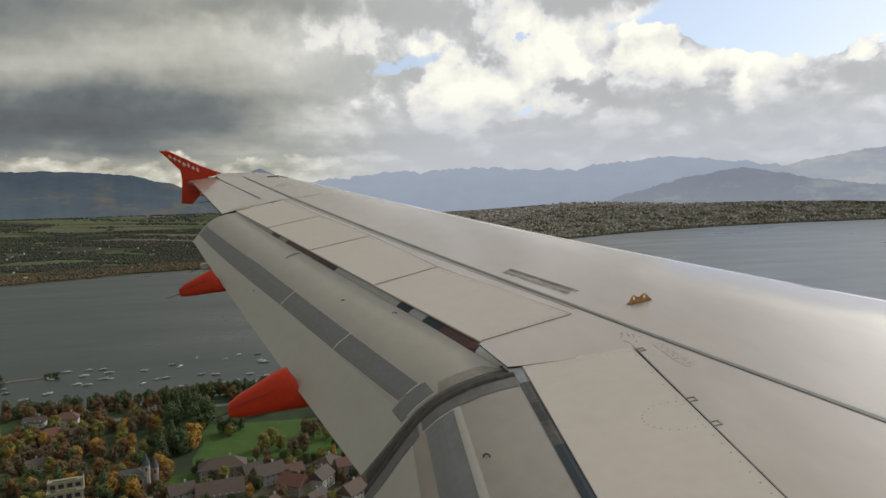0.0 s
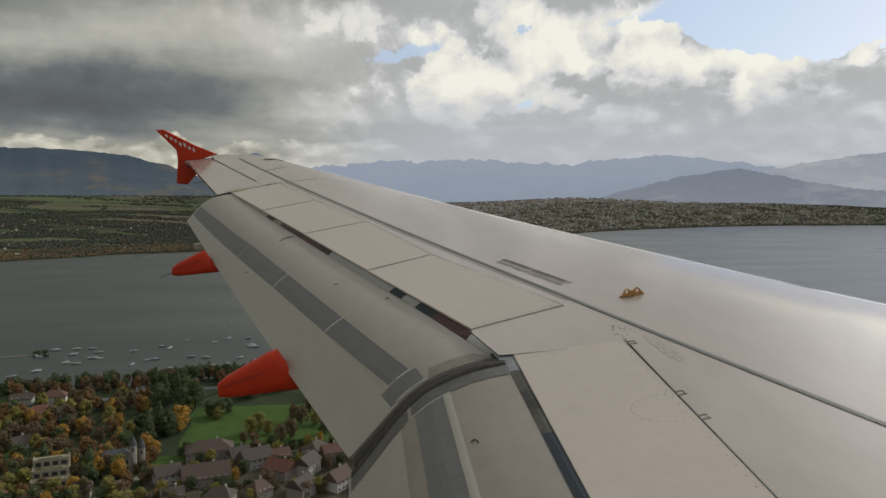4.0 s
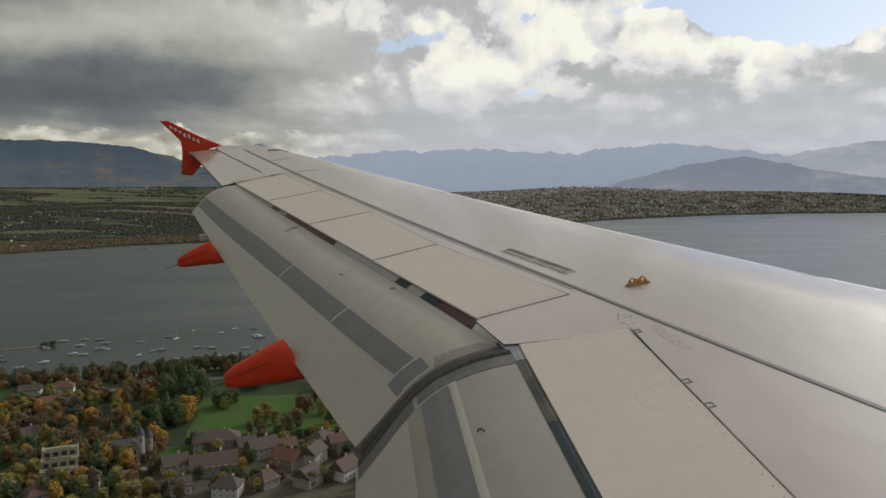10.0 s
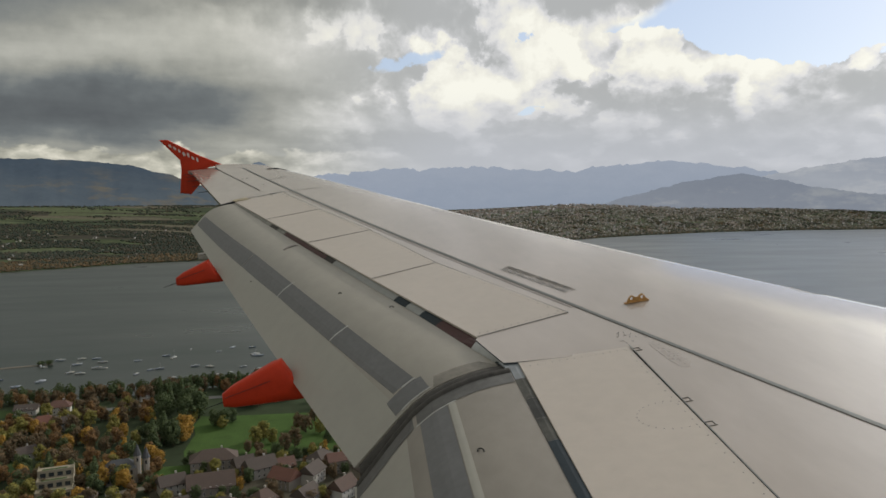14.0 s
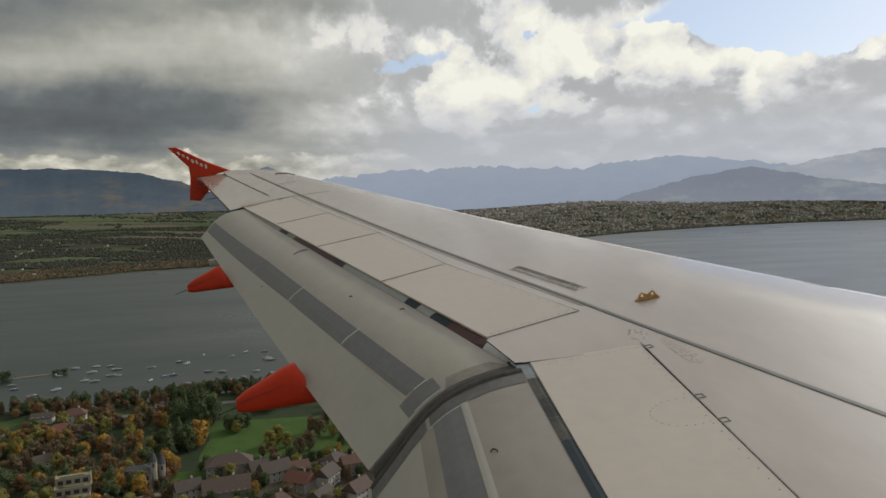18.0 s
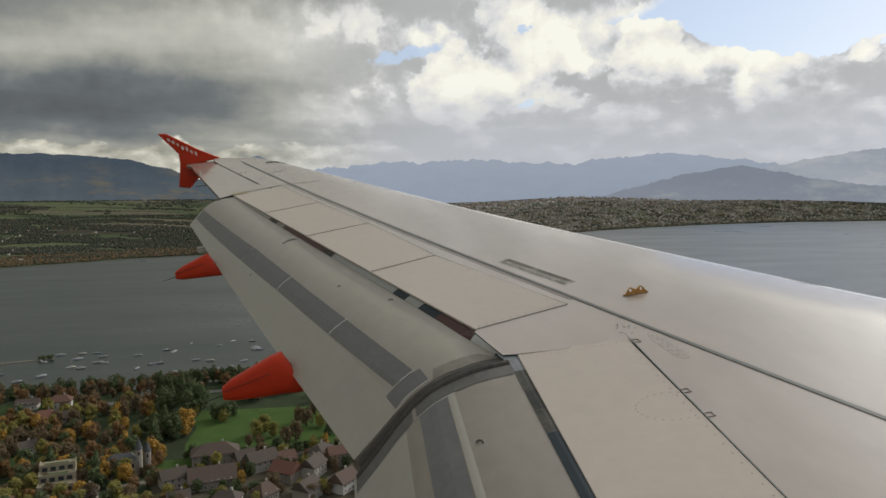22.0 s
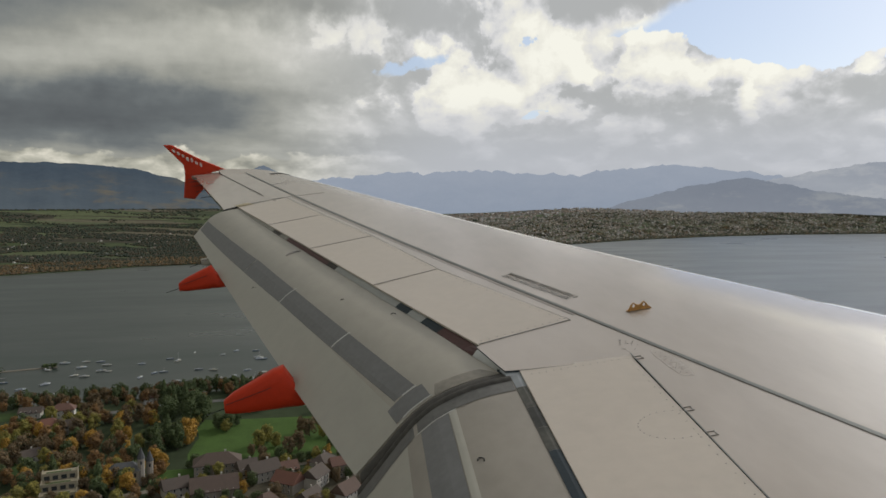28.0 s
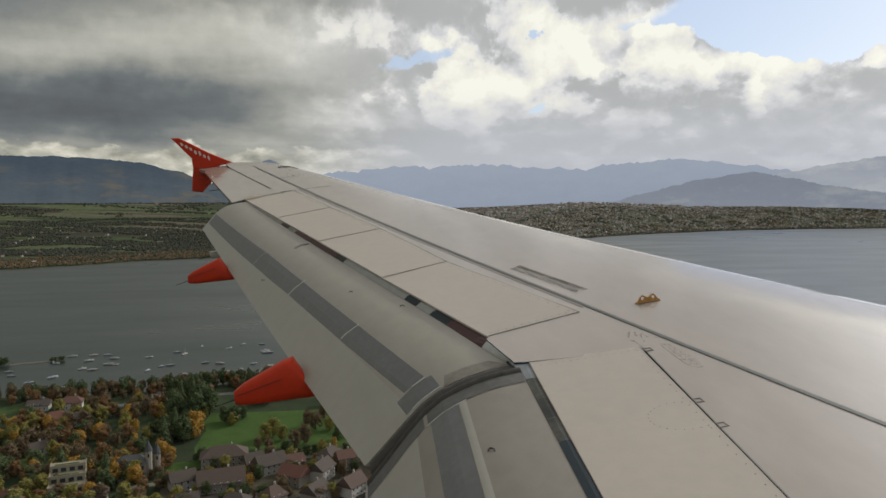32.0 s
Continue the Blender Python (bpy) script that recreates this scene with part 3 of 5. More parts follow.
flap_patch("pale_strip", "inner", 0.0, 0.956, 0.362, 0.404, FLAP_TAIL, inner, "pale painted strip")
flap_patch("strip_joint", "inner", 0.9565, 0.9588, 0.36, 0.60, JOINT_WHITE, inner, "pale strip joint", up=0.006, ns=1)
flap_patch("rubbing_strip", "inner", 0.960, 0.999, 0.0, 0.985, RUB_GREY, inner, "grimy grey rubbing strip", up=0.004, ns=2, nu=14)

# slot behind the spoilers: closing plates, dark cove, primer and painted reflections
def slot_plate(kind, y0, y1, mat, parent, label):
    """One closing plate of the slot: from the flap's nose up under the panel ahead of it."""
    v, n = [], 4
    for i in range(n + 1):
        y = lerp(y0, y1, i / n)
        if kind == "outer":
            edge = between(y, [(6.42, -6.50), (6.885, -6.585), (6.93, -6.56)] + REAR[1:])
            s = (y - 6.50) / 6.86
            low = flap_point(kind, s, at_u(between(s, [(0.0, 0.03), (0.06, 0.02), (0.12, 0.0), (0.20, -0.02), (0.42, -0.045), (0.60, -0.055), (1.0, -0.045)])), 0.004)
        else:
            edge = between(y, REAR_IN)
            s = (y - 1.9) / 4.42
            low = flap_point(kind, s, at_u(-0.008), 0.004)
        x0, dx = (flap_point(kind, s, (0, 0)).x, flap_point(kind, s, (0, 0)).x - flap_point(kind, s, (1, -1)).x)
        u = (x0 - edge - 0.012) / dx
        high = Vector((edge + 0.012, y, max(deck(y) - 0.022, flap_point(kind, s, at_u(max(-0.139, u))).z + 0.006)))
        if kind == "outer" and y < 6.93:                # the fixed panel's closed edge: the plate starts just aft of it
            high = Vector((edge - 0.003, y, deck(y) - 0.008))
        v += [low, low.lerp(high, 0.5) + Vector((0, 0, 0.004)), high, high - Vector((0, 0, 0.01)), low - Vector((0, 0, 0.01))]
    part("slot_plate", v, [q[::-1] for q in grid_faces(n + 1, 5, True)], mat, parent, label)


# two very dark lengths borrow the end seal's material
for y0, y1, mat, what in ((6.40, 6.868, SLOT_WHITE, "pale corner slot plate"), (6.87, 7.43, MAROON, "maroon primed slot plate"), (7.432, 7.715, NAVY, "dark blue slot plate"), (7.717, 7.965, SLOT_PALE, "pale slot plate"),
                          (7.967, 8.19, NAVY, "dark blue slot plate"), (8.192, 9.62, SLOT_PALE, "pale slot plate"), (9.622, 9.85, SEAL_GRIME, "dark mottled slot plate"), (9.852, 11.17, MAROON, "maroon primed slot plate"),
                          (11.172, 11.43, SLOT_GREY, "mottled grey slot plate"), (11.432, 11.70, SEAL_GRIME, "near-black slot plate"), (11.702, 13.30, SLOT_GREY, "mottled grey slot plate")):
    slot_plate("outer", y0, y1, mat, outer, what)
for y0, y1, mat, what in ((6.17, 6.385, SLOT_BLUE, "blue-grey slot plate"), (5.88, 6.168, SLOT_REFLECTION, "grey slot plate with painted reflections"), (5.62, 5.878, SLOT_MOTTLED, "dark slot plate mottled with painted reflections"), (5.36, 5.618, SLOT_REFLECTION, "grey slot plate with painted reflections"), (3.2, 5.358, NAVY, "dark blue slot plate"), (1.7, 3.198, NAVY, "dark blue slot plate")):
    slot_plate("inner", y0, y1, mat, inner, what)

# rubber end seals between the two flaps
def end_seal(kind, s, width, parent):
    v, ring = [], 7
    us = [i / 16 * 0.985 for i in range(17)]
    for u in us:
        for k in range(ring):
            a = math.pi * k / (ring - 1)
            p = flap_point(kind, s, at_u(u))
            v.append(p + Vector((0, math.cos(a) * width / 2, math.sin(a) * 0.035 - 0.012)))
    f = grid_faces(len(us), ring)
    low = len(v)
    v += [v[i * ring] + Vector((0, 0, -0.10)) for i in range(len(us))] + [v[i * ring + ring - 1] + Vector((0, 0, -0.10)) for i in range(len(us))]
    for i in range(len(us) - 1):
        f.append((i * ring, (i + 1) * ring, low + i + 1, low + i))
        f.append((i * ring + ring - 1, low + len(us) + i, low + len(us) + i + 1, (i + 1) * ring + ring - 1))
    part("end_seal", v, f, SEAL_GRIME, parent, "dark rubber end seal", smooth=True)


end_seal("outer", -0.0095, 0.14, outer)
end_seal("inner", 1.0, 0.075, inner)
flap_patch("scuffed_edge", "outer", 0.0004, 0.019, (0.03, 0.10), (0.46, 0.40), SCUFF, outer, "scuffed dirty edge", up=0.003, ns=3)

v, f = plate([on(-8.70, 13.60, 0.006), on(-8.62, 13.44, 0.006), on(-8.84, 13.36, 0.006), on(-8.90, 13.48, 0.006)], 0.006, 0.002)
part("weathered_patch", v, f, TAN, wing, "weathered tan corner patch")
v, f = plate([on(-8.86, 13.44, -0.002), on(-9.07, 13.44, -0.03), on(-9.08, 13.37, -0.03), on(-8.87, 13.37, -0.002)], 0.06, 0.004)
part("flap_end_gap", v, f, RUBBER, wing, "dark gap beside the aileron")

# small marks and fittings on the flaps
def curl(kind, s, u, size, parent):
    p = [flap_point(kind, s, at_u(u), 0.006) + Vector((size * math.cos(a) * 0.6, size * math.sin(a), 0.0)) for a in [i * 0.42 - 0.6 for i in range(10)]]
    v, f = tube(p, [0.004] * 10, 5)
    part("drain_mark", v, f, RUBBER, parent, "small dark curled drain fitting")


curl("inner", 0.806, 0.315, 0.03, inner)
curl("outer", 0.317, 0.27, 0.022, outer)
curl("outer", 0.541, 0.77, 0.03, outer)
curl("outer", 0.222, 0.07, 0.03, outer)
v, f = tube([flap_point("outer", s, at_u(u), 0.005) for s, u in ((0.5819, 0.217), (0.588, 0.15), (0.5925, 0.086), (0.594, 0.03), (0.592, -0.01))], [0.010, 0.014, 0.016, 0.012, 0.006], 5)
part("skid_mark", v, f, SEAM, outer, "dark curved scrape")


# orange flap track fairings
def fairing(y, tail, crown, keel, wide, label, mat=ORANGE, shade="orange gloss fairing shell"):
    """A deep narrow fairing, streamwise at y, whose crown falls to the tail; tail as (x, top, bottom), crown and keel as (x, z) where the flap covers them."""
    holder = tagged(new("track_fairing"), label)
    holder.parent = wing
    x1, zt, zb = tail
    x0 = crown[0] + 0.75
    v, n, sides = [], 14, 16
    for i in range(n + 1):
        t = i / n
        x = lerp(x0, x1, t)
        g = (x - x1) / (crown[0] - x1)
        top = zt + (crown[1] - zt) * min(g, 1.0)
        s = (y - 6.50) / 6.86
        nose_x, span = lerp(-6.474, -8.886, s), lerp(1.121, 0.67, s)
        u = (nose_x - x) / span
        if u < 1.02:                                    # under the flap: keep clear of its skin
            top = min(top, flap_point("outer", s, at_u(min(u, 1.0))).z - 0.03)
        low = zb + (keel[1] - zb) * min(1.0, (x - x1) / (keel[0] - x1))
        half = wide * (0.42 + 0.58 * min(1.0, max(0.0, g)) ** 0.7) * (0.8 if i == n else 1.0)
        if i == n:
            top, low = top - 0.02, low + 0.012
        c, h = (top + low) / 2, (top - low) / 2
        for j in range(sides):
            q = 2 * math.pi * (j + 0.5) / sides
            cy, cz = math.cos(q), math.sin(q)
            cy, cz = math.copysign(abs(cy) ** 0.42, cy), math.copysign(abs(cz) ** 0.6, cz)
            v.append(Vector((x, y + cy * half * (1.0 - 0.16 * cz), c + cz * h)))
    f = grid_faces(n + 1, sides, True)
    f.append(tuple(range(sides))[::-1])
    f.append(tuple(range(n * sides, (n + 1) * sides)))
    ob = part("fairing_shell", v, [q[::-1] for q in f], mat, holder, shade, smooth=True)
    smooth_by_angle(ob, 40)
    b = Vector((x1, y, (zt + zb) / 2 - 0.02))
    v, f = tube([b + Vector((0.01, 0, 0)), b + Vector((-0.17, 0.0, -0.04))], [0.006, 0.003], 5)
    part("discharge_wick", v, f, RUBBER, holder, "thin black static wick")
    s = []
    for t in (0.04, 0.2, 0.4, 0.6, 0.85):
        x = lerp(x1, crown[0], t)
        s.append(Vector((x, y - wide * (0.42 + 0.58 * t ** 0.7) * 1.01, lerp(zt, crown[1], t) - 0.35 * (lerp(zt, crown[1], t) - lerp(zb, keel[1], t)))))
    v, f = tube(s, [0.0025] * 5, 4)
    part("shell_seam", v, f, MAROON, holder, "dark seam along the shell")


fairing(8.06, (-8.625, 0.19, 0.045), (-8.13, 0.40), (-7.95, 0.04), 0.12, "orange flap track fairing under the outer flap")
fairing(11.40, (-9.50, 0.735, 0.605), (-9.06, 0.905), (-8.90, 0.60), 0.11, "orange flap track fairing under the outer flap")
fairing(12.3, (-9.33, 0.90, 0.78), (-9.05, 0.93), (-8.95, 0.76), 0.09, "small grey flap support fairing", FLAP_TAIL, "grey fairing shell")

# tip fence: an upright orange fin above and below the tip
def slab(name, pts, y, half, mat, parent, label="", lean=0.0):
    """An upright blade from an outline of (x, z), bevelled at its rim."""
    k = len(pts)
    mx, mz = sum(p[0] for p in pts) / k, sum(p[1] for p in pts) / k
    v = []
    for dy, sc in ((-half, 0.94), (-half * 0.4, 1.0), (half * 0.4, 1.0), (half, 0.94)):
        v += [(mx + (x - mx) * sc, y + dy + lean * (z - 2.0), mz + (z - mz) * sc) for x, z in pts]
    f = grid_faces(4, k, True)
    f += [tuple(range(k))[::-1], tuple(range(3 * k, 4 * k))]
    return part(name, v, f, mat, parent, label)


fence = tagged(new("tip_fence"), "orange wingtip fence with pale lettering shapes")
fence.parent = wing
UPPER = [(-9.34, 2.02), (-9.75, 2.24), (-10.31, 2.605), (-10.46, 2.615), (-10.13, 2.19), (-10.13, 1.98), (-9.95, 1.96)]
LOWER = [(-10.13, 2.0), (-10.22, 1.545), (-10.015, 1.50), (-9.80, 1.70), (-9.72, 1.96), (-9.6, 2.0)]
slab("upper_blade", UPPER, 16.85, 0.03, ORANGE, fence, "orange upper fence blade")
slab("lower_blade", LOWER, 16.86, 0.03, ORANGE, fence, "orange lower fence blade")
# pale rounded shapes where the airline's mark stands
for i, (w, h, up) in enumerate(((0.062, 0.070, 0), (0.062, 0.070, 0), (0.052, 0.070, 0), (0.060, 0.092, -0.016), (0.050, 0.100, 0.012), (0.060, 0.070, 0), (0.046, 0.096, 0.012))):
    t = i / 6
    cx, cz = lerp(-10.27, -9.80, t), lerp(2.478, 2.150, t) + up
    o = []
    for k in range(10):
        a = 2 * math.pi * k / 10
        px, pz = 0.46 * w * math.cos(a), 0.46 * h * math.sin(a)
        o.append((cx + px, cz + pz - 0.60 * px))
    slab("mark_shape", o, 16.818, 0.004, MARK_PALE, fence, "pale shape of the airline mark")

# tip cap and static wicks on the tip's trailing edge
v, f = plate([on(-9.47, 16.66, 0.002), on(-9.30, 16.84, 0.0), on(-10.02, 16.84, -0.02), on(-9.94, 16.71, -0.03)], 0.06, 0.01)
part("tip_cap", v, f, WING_PAINT, wing, "pale grey wingtip cap")
for y in (14.6, 15.2, 15.75, 16.2, 16.5):
    x = between(y, [(13.42, -9.06), (16.7, -9.93)])
    v, f = tube([on(x + 0.02, y, -0.03), on(x - 0.19, y + 0.02, -0.035)], [0.007, 0.004], 5)
    part("discharge_wick", v, f, RUBBER, wing, "thin black static wick")

# slats along the leading edge, drooped forward
SLATS = ((2.6, 5.35), (6.6, 9.1), (9.13, 11.6), (11.63, 14.1), (14.13, 16.3))
for y0, y1 in SLATS:
    v, n = [], 6
    prof = [(-0.02, 0.0), (0.05, -0.035), (0.10, -0.085), (0.115, -0.14), (0.09, -0.19), (0.0, -0.21), (0.02, -0.12)]
    for i in range(n + 1):
        y = lerp(y0, y1, i / n)
        c = between(y, [(1.6, 5.9), (6.4, 3.84), (16.8, 1.5)]) / 3.84
        z = deck(y) - nose(0.10, c * 3.84)
        v += [(lead(y) + 0.03 + px * 1.5 * (0.5 + c * 0.5), y, z - 0.035 + pz * c) for px, pz in prof]
    f = grid_faces(n + 1, len(prof), True)
    f += [tuple(range(len(prof)))[::-1], tuple(range(n * len(prof), (n + 1) * len(prof)))]
    part("slat", v, f, SLAT_METAL, wing, "polished leading edge slat", smooth=False)

slab("slat_end", [(-8.45, 1.875), (-8.25, 1.868), (-8.06, 1.80), (-8.03, 1.75), (-8.15, 1.74), (-8.40, 1.83)], 16.0, 0.02, LINE_DARK, wing, "dark end of the outermost slat")

# escape rope hook: ochre bracket with two eyes
def hook():
    bm = bmesh.new()
    out = [(-0.15, 0), (-0.11, 0.015), (-0.085, 0.055), (-0.055, 0.075), (-0.03, 0.06), (-0.01, 0.05), (0.02, 0.05), (0.04, 0.065), (0.065, 0.078), (0.09, 0.06),
           (0.11, 0.03), (0.15, 0.0)]
    holes = [(-0.058, 0.042), (0.066, 0.043)]
    outer_v = [bm.verts.new((0, x, z)) for x, z in out]
    edges = [bm.edges.new((outer_v[i], outer_v[(i + 1) % len(outer_v)])) for i in range(len(outer_v))]
    for hx, hz in holes:
        ring = [bm.verts.new((0, hx + 0.021 * math.cos(2 * math.pi * k / 10), hz + 0.019 * math.sin(2 * math.pi * k / 10))) for k in range(10)]
        edges += [bm.edges.new((ring[i], ring[(i + 1) % 10])) for i in range(10)]
    bmesh.ops.triangle_fill(bm, use_beauty=True, use_dissolve=True, edges=edges)
    geo = bmesh.ops.extrude_face_region(bm, geom=bm.faces[:])
    bmesh.ops.translate(bm, vec=(0.02, 0, 0), verts=[g for g in geo["geom"] if isinstance(g, bmesh.types.BMVert)])
    bmesh.ops.recalc_face_normals(bm, faces=bm.faces)
    me = bpy.data.meshes.new("bracket_plate")
    bm.to_mesh(me)
    bm.free()
    me.materials.append(YELLOW)
    holder = tagged(new("rope_hook"), "ochre escape rope bracket with two eyes")
    holder.parent = wing
    ob = new("bracket_plate", me)
    ob.parent = holder
    v, f = plate([(0.035, -0.135, 0.006), (0.035, 0.135, 0.006), (-0.01, 0.135, 0.006), (-0.01, -0.135, 0.006)], 0.006, 0.002)
    part("bracket_foot", v, f, YELLOW, holder)
    holder.matrix_local = Matrix.Translation(on(-5.165, 7.172, 0.002)) @ pose(0, 0, 0, 0, 0, -86) @ Matrix.Diagonal((0.76, 0.76, 0.80, 1))


hook()

# walkway placard: two lines of lettering too small to read
def placard():
    a, b = Vector((-5.983, 8.462, 0)), Vector((-5.60, 7.56, 0))
    d = (b - a).normalized()
    n = Vector((-d.y, d.x, 0))
    holder = tagged(new("placard"), "two lines of small dark stencilled lettering")
    holder.parent = wing
    rng = random.Random(4)
    for row, (off, start, stop) in enumerate(((0.104, -0.01, 0.955),)):
        t = start
        while t < stop:
            w = rng.choice((0.005, 0.007, 0.010))
            if rng.random() < 0.10:
                t += 0.018
                continue
            p = a.lerp(b, t) + n * (off + 0.03 * (1 - t))
            q = a.lerp(b, t + w) + n * (off + 0.03 * (1 - t))
            c = [p - n * 0.030, q - n * 0.030, q + n * 0.030, p + n * 0.030]
            v, f = plate([on(k.x, k.y, 0.0045) for k in c], 0.003, 0.0005)
            part("letter_bar", v, f, STENCIL, holder)
            t += w + rng.choice((0.015, 0.020))
    cu = bpy.data.curves.new("lettering", "FONT")
    cu.body, cu.size, cu.extrude = "DO NOT WALK OUTSIDE THIS AREA", 0.05, 0.0006
    tmp = new("lettering", cu)
    bpy.context.view_layer.update()
    me = bpy.data.meshes.new_from_object(tmp.evaluated_get(bpy.context.evaluated_depsgraph_get()))
    bpy.data.objects.remove(tmp)
    xs, ys = [p.co.x for p in me.vertices], [p.co.y for p in me.vertices]
    x0, wide, tall = min(xs), max(xs) - min(xs), max(ys) - min(ys)
    for p in me.vertices:
        t = 0.95 * (p.co.x - x0) / wide
        q = a.lerp(b, t) + n * (0.03 * (1 - t) + 0.060 * p.co.y / tall)
        p.co = on(q.x, q.y, 0.0045 + p.co.z)
    me.materials.append(STENCIL)
    ob = new("lettering", me)
    ob.parent = holder


placard()

# hinge fittings of the inner spoiler, rivet rows and the round access panel
for y in (6.30, 5.53, 5.235, 3.9):
    x = between(y, [(3.2, -5.83), (6.37, -5.60)])
    for dy in (-0.022, 0.022):
        v, f = plate([on(x - 0.01, y + dy - 0.002, 0.005), on(x + 0.060, y + dy - 0.002, 0.005), on(x + 0.060, y + dy + 0.002, 0.005), on(x - 0.01, y + dy + 0.002, 0.005)], 0.005, 0.001)
        part("hinge_edge", v, f, SEAM, wing, "dark hinge cut-out edge")
    v, f = plate([on(x + 0.052, y - 0.020, 0.004), on(x + 0.060, y - 0.020, 0.004), on(x + 0.060, y + 0.020, 0.004), on(x + 0.052, y + 0.020, 0.004)], 0.004, 0.001)
    part("hinge_fitting", v, f, SEAM, wing, "small dark hinge fitting")
rv = []
for i in range(26):
    a = 2 * math.pi * i / 26
    px, py = -5.80 + 0.20 * math.cos(a), 5.385 + 0.155 * math.sin(a)
    if px < -5.67:
        rv.append((px, py))
for i in range(34):
    y = 3.3 + 3.0 * i / 33
    rv.append((between(y, [(3.2, -5.83), (6.37, -5.60)]) - 0.045, y))
for i in range(6):
    rv += [(-5.432 + 0.002 * i, 6.34 - 0.068 * i), (-5.400 + 0.002 * i, 6.32 - 0.068 * i)]
flush = [(lerp(-5.66, -6.34, i / 13), 6.315) for i in range(14)]
for (ya, xa), (yb, xb) in zip(HINGE, HINGE[1:]):
    flush += [(lerp(xa, xb, (i + 0.5) / 16) - 0.045, lerp(ya, yb, (i + 0.5) / 16)) for i in range(16)]
flush += [(lerp(HINGE[0][1], REAR[0][1], (i + 0.5) / 12), lerp(HINGE[0][0], REAR[0][0], (i + 0.5) / 12) + 0.045) for i in range(12)]
rng = random.Random(8)
for i in range(22):
    rv.append((rng.uniform(-5.62, -5.40), rng.uniform(6.42, 6.63)))
verts, faces = [], []
for x, y in rv + flush:
    b = len(verts)
    edge = between(y, [(3.2, -5.83), (6.37, -5.60)])
    z = lerp(deck(3.2), deck(6.36), (y - 3.2) / 3.16) + 0.0055 - 0.010 * (edge - x) if x < edge and y < 6.36 else deck(y) + (0.0068 if (x, y) in flush else 0.0030)
    verts += [(x + 0.0044 * math.cos(k * 1.0472), y + 0.0044 * math.sin(k * 1.0472), z) for k in range(6)]
    verts += [(x + 0.0048 * math.cos(k * 1.0472), y + 0.0048 * math.sin(k * 1.0472), z - 0.004) for k in range(6)]
    faces.append(tuple(range(b, b + 6)))
    faces += [(b + k, b + 6 + k, b + 6 + (k + 1) % 6, b + (k + 1) % 6) for k in range(6)]
tagged(part("rivets", verts, faces, RIVET, wing, "small dark rivet heads"), kind="stuff")
# rounded doubler plates
for cx, cy, lx, ly, rot in ((-5.405, 6.16, 0.055, 0.23, 2),):
    c = []
    for k in range(14):
        a = 2 * math.pi * k / 14
        px, py = lx * math.copysign(abs(math.cos(a)) ** 0.5, math.cos(a)), ly * math.copysign(abs(math.sin(a)) ** 0.7, math.sin(a))
        r = radians(rot)
        c.append(on(cx + px * math.cos(r) - py * math.sin(r), cy + px * math.sin(r) + py * math.cos(r), 0.0013))
    v, f = plate(c, 0.003, 0.0003)
    part("doubler_plate", v, f, DOUBLER, wing, "thin rounded doubler plate")

# fixed panel inboard of the inner spoiler
v, f = plate([on(-5.84, 1.62, 0.002), on(-5.832, 3.185, 0.002), on(-6.642, 3.185, -0.004), on(-6.76, 1.62, -0.004)], 0.03, 0.005)
part("fixed_panel", v, f, WING_PAINT, wing, "pale grey fixed trailing panel")

# plain fuselage side behind the camera, closing the wing's root
v = []
xs = [-14, -12, -10, -8, -6, -4, -2, 0, 2, 4, 6, 8]
for x in xs:
    for k in range(40):
        a = 2 * math.pi * k / 40
        v.append((x, -0.36 + 1.97 * math.cos(a), 1.25 + 2.05 * math.sin(a)))
f = [q[::-1] for q in grid_faces(len(xs), 40, True)]
f += [tuple(range(40)), tuple(range((len(xs) - 1) * 40, len(xs) * 40))[::-1]]
body = part("fuselage_wall", v, f, FUSELAGE_PAINT, None, smooth=True)
smooth_by_angle(body, 40)
body.matrix_world = wing.matrix_world.copy()
tagged(body, "plain white airliner fuselage side at the wing root", "fuselage", kind="structure")



# ---- lake, shores and mountains: the lake's surface is z = 0, the airliner 150 m above it ----
FAR_SHORE = [(-180, 9000), (-75, 2600), (-45, 1850), (-22, 1690), (-9, 1800), (0, 1930), (10, 2150), (15, 2350), (19, 2500), (23, 2750), (31, 3300), (41, 3850), (60, 4300), (80, 9000), (180, 9000)]
NEAR_SHORE = [(-180, 9000), (-110, 9000), (-75, 640), (-40, 630), (-23, 613), (-19, 597), (-14.5, 582), (-9.4, 588), (-4, 592), (1.1, 592), (8, 588), (20, 600), (60, 700), (110, 9000), (180, 9000)]


def wave(a, b, c=0.0):
    return noise.noise(Vector((a, b, c)))


def shore_far(az):
    return between(az, FAR_SHORE) + 28 * wave(az * 0.35, 1.3) + 12 * wave(az * 1.3, 7.7)


def shore_near(az):
    return between(az, NEAR_SHORE) + 12 * wave(az * 0.30, 4.1) + 4 * wave(az * 1.1, 2.7)


def smooth(t):
    t = max(0.0, min(1.0, t))
    return t * t * (3 - 2 * t)


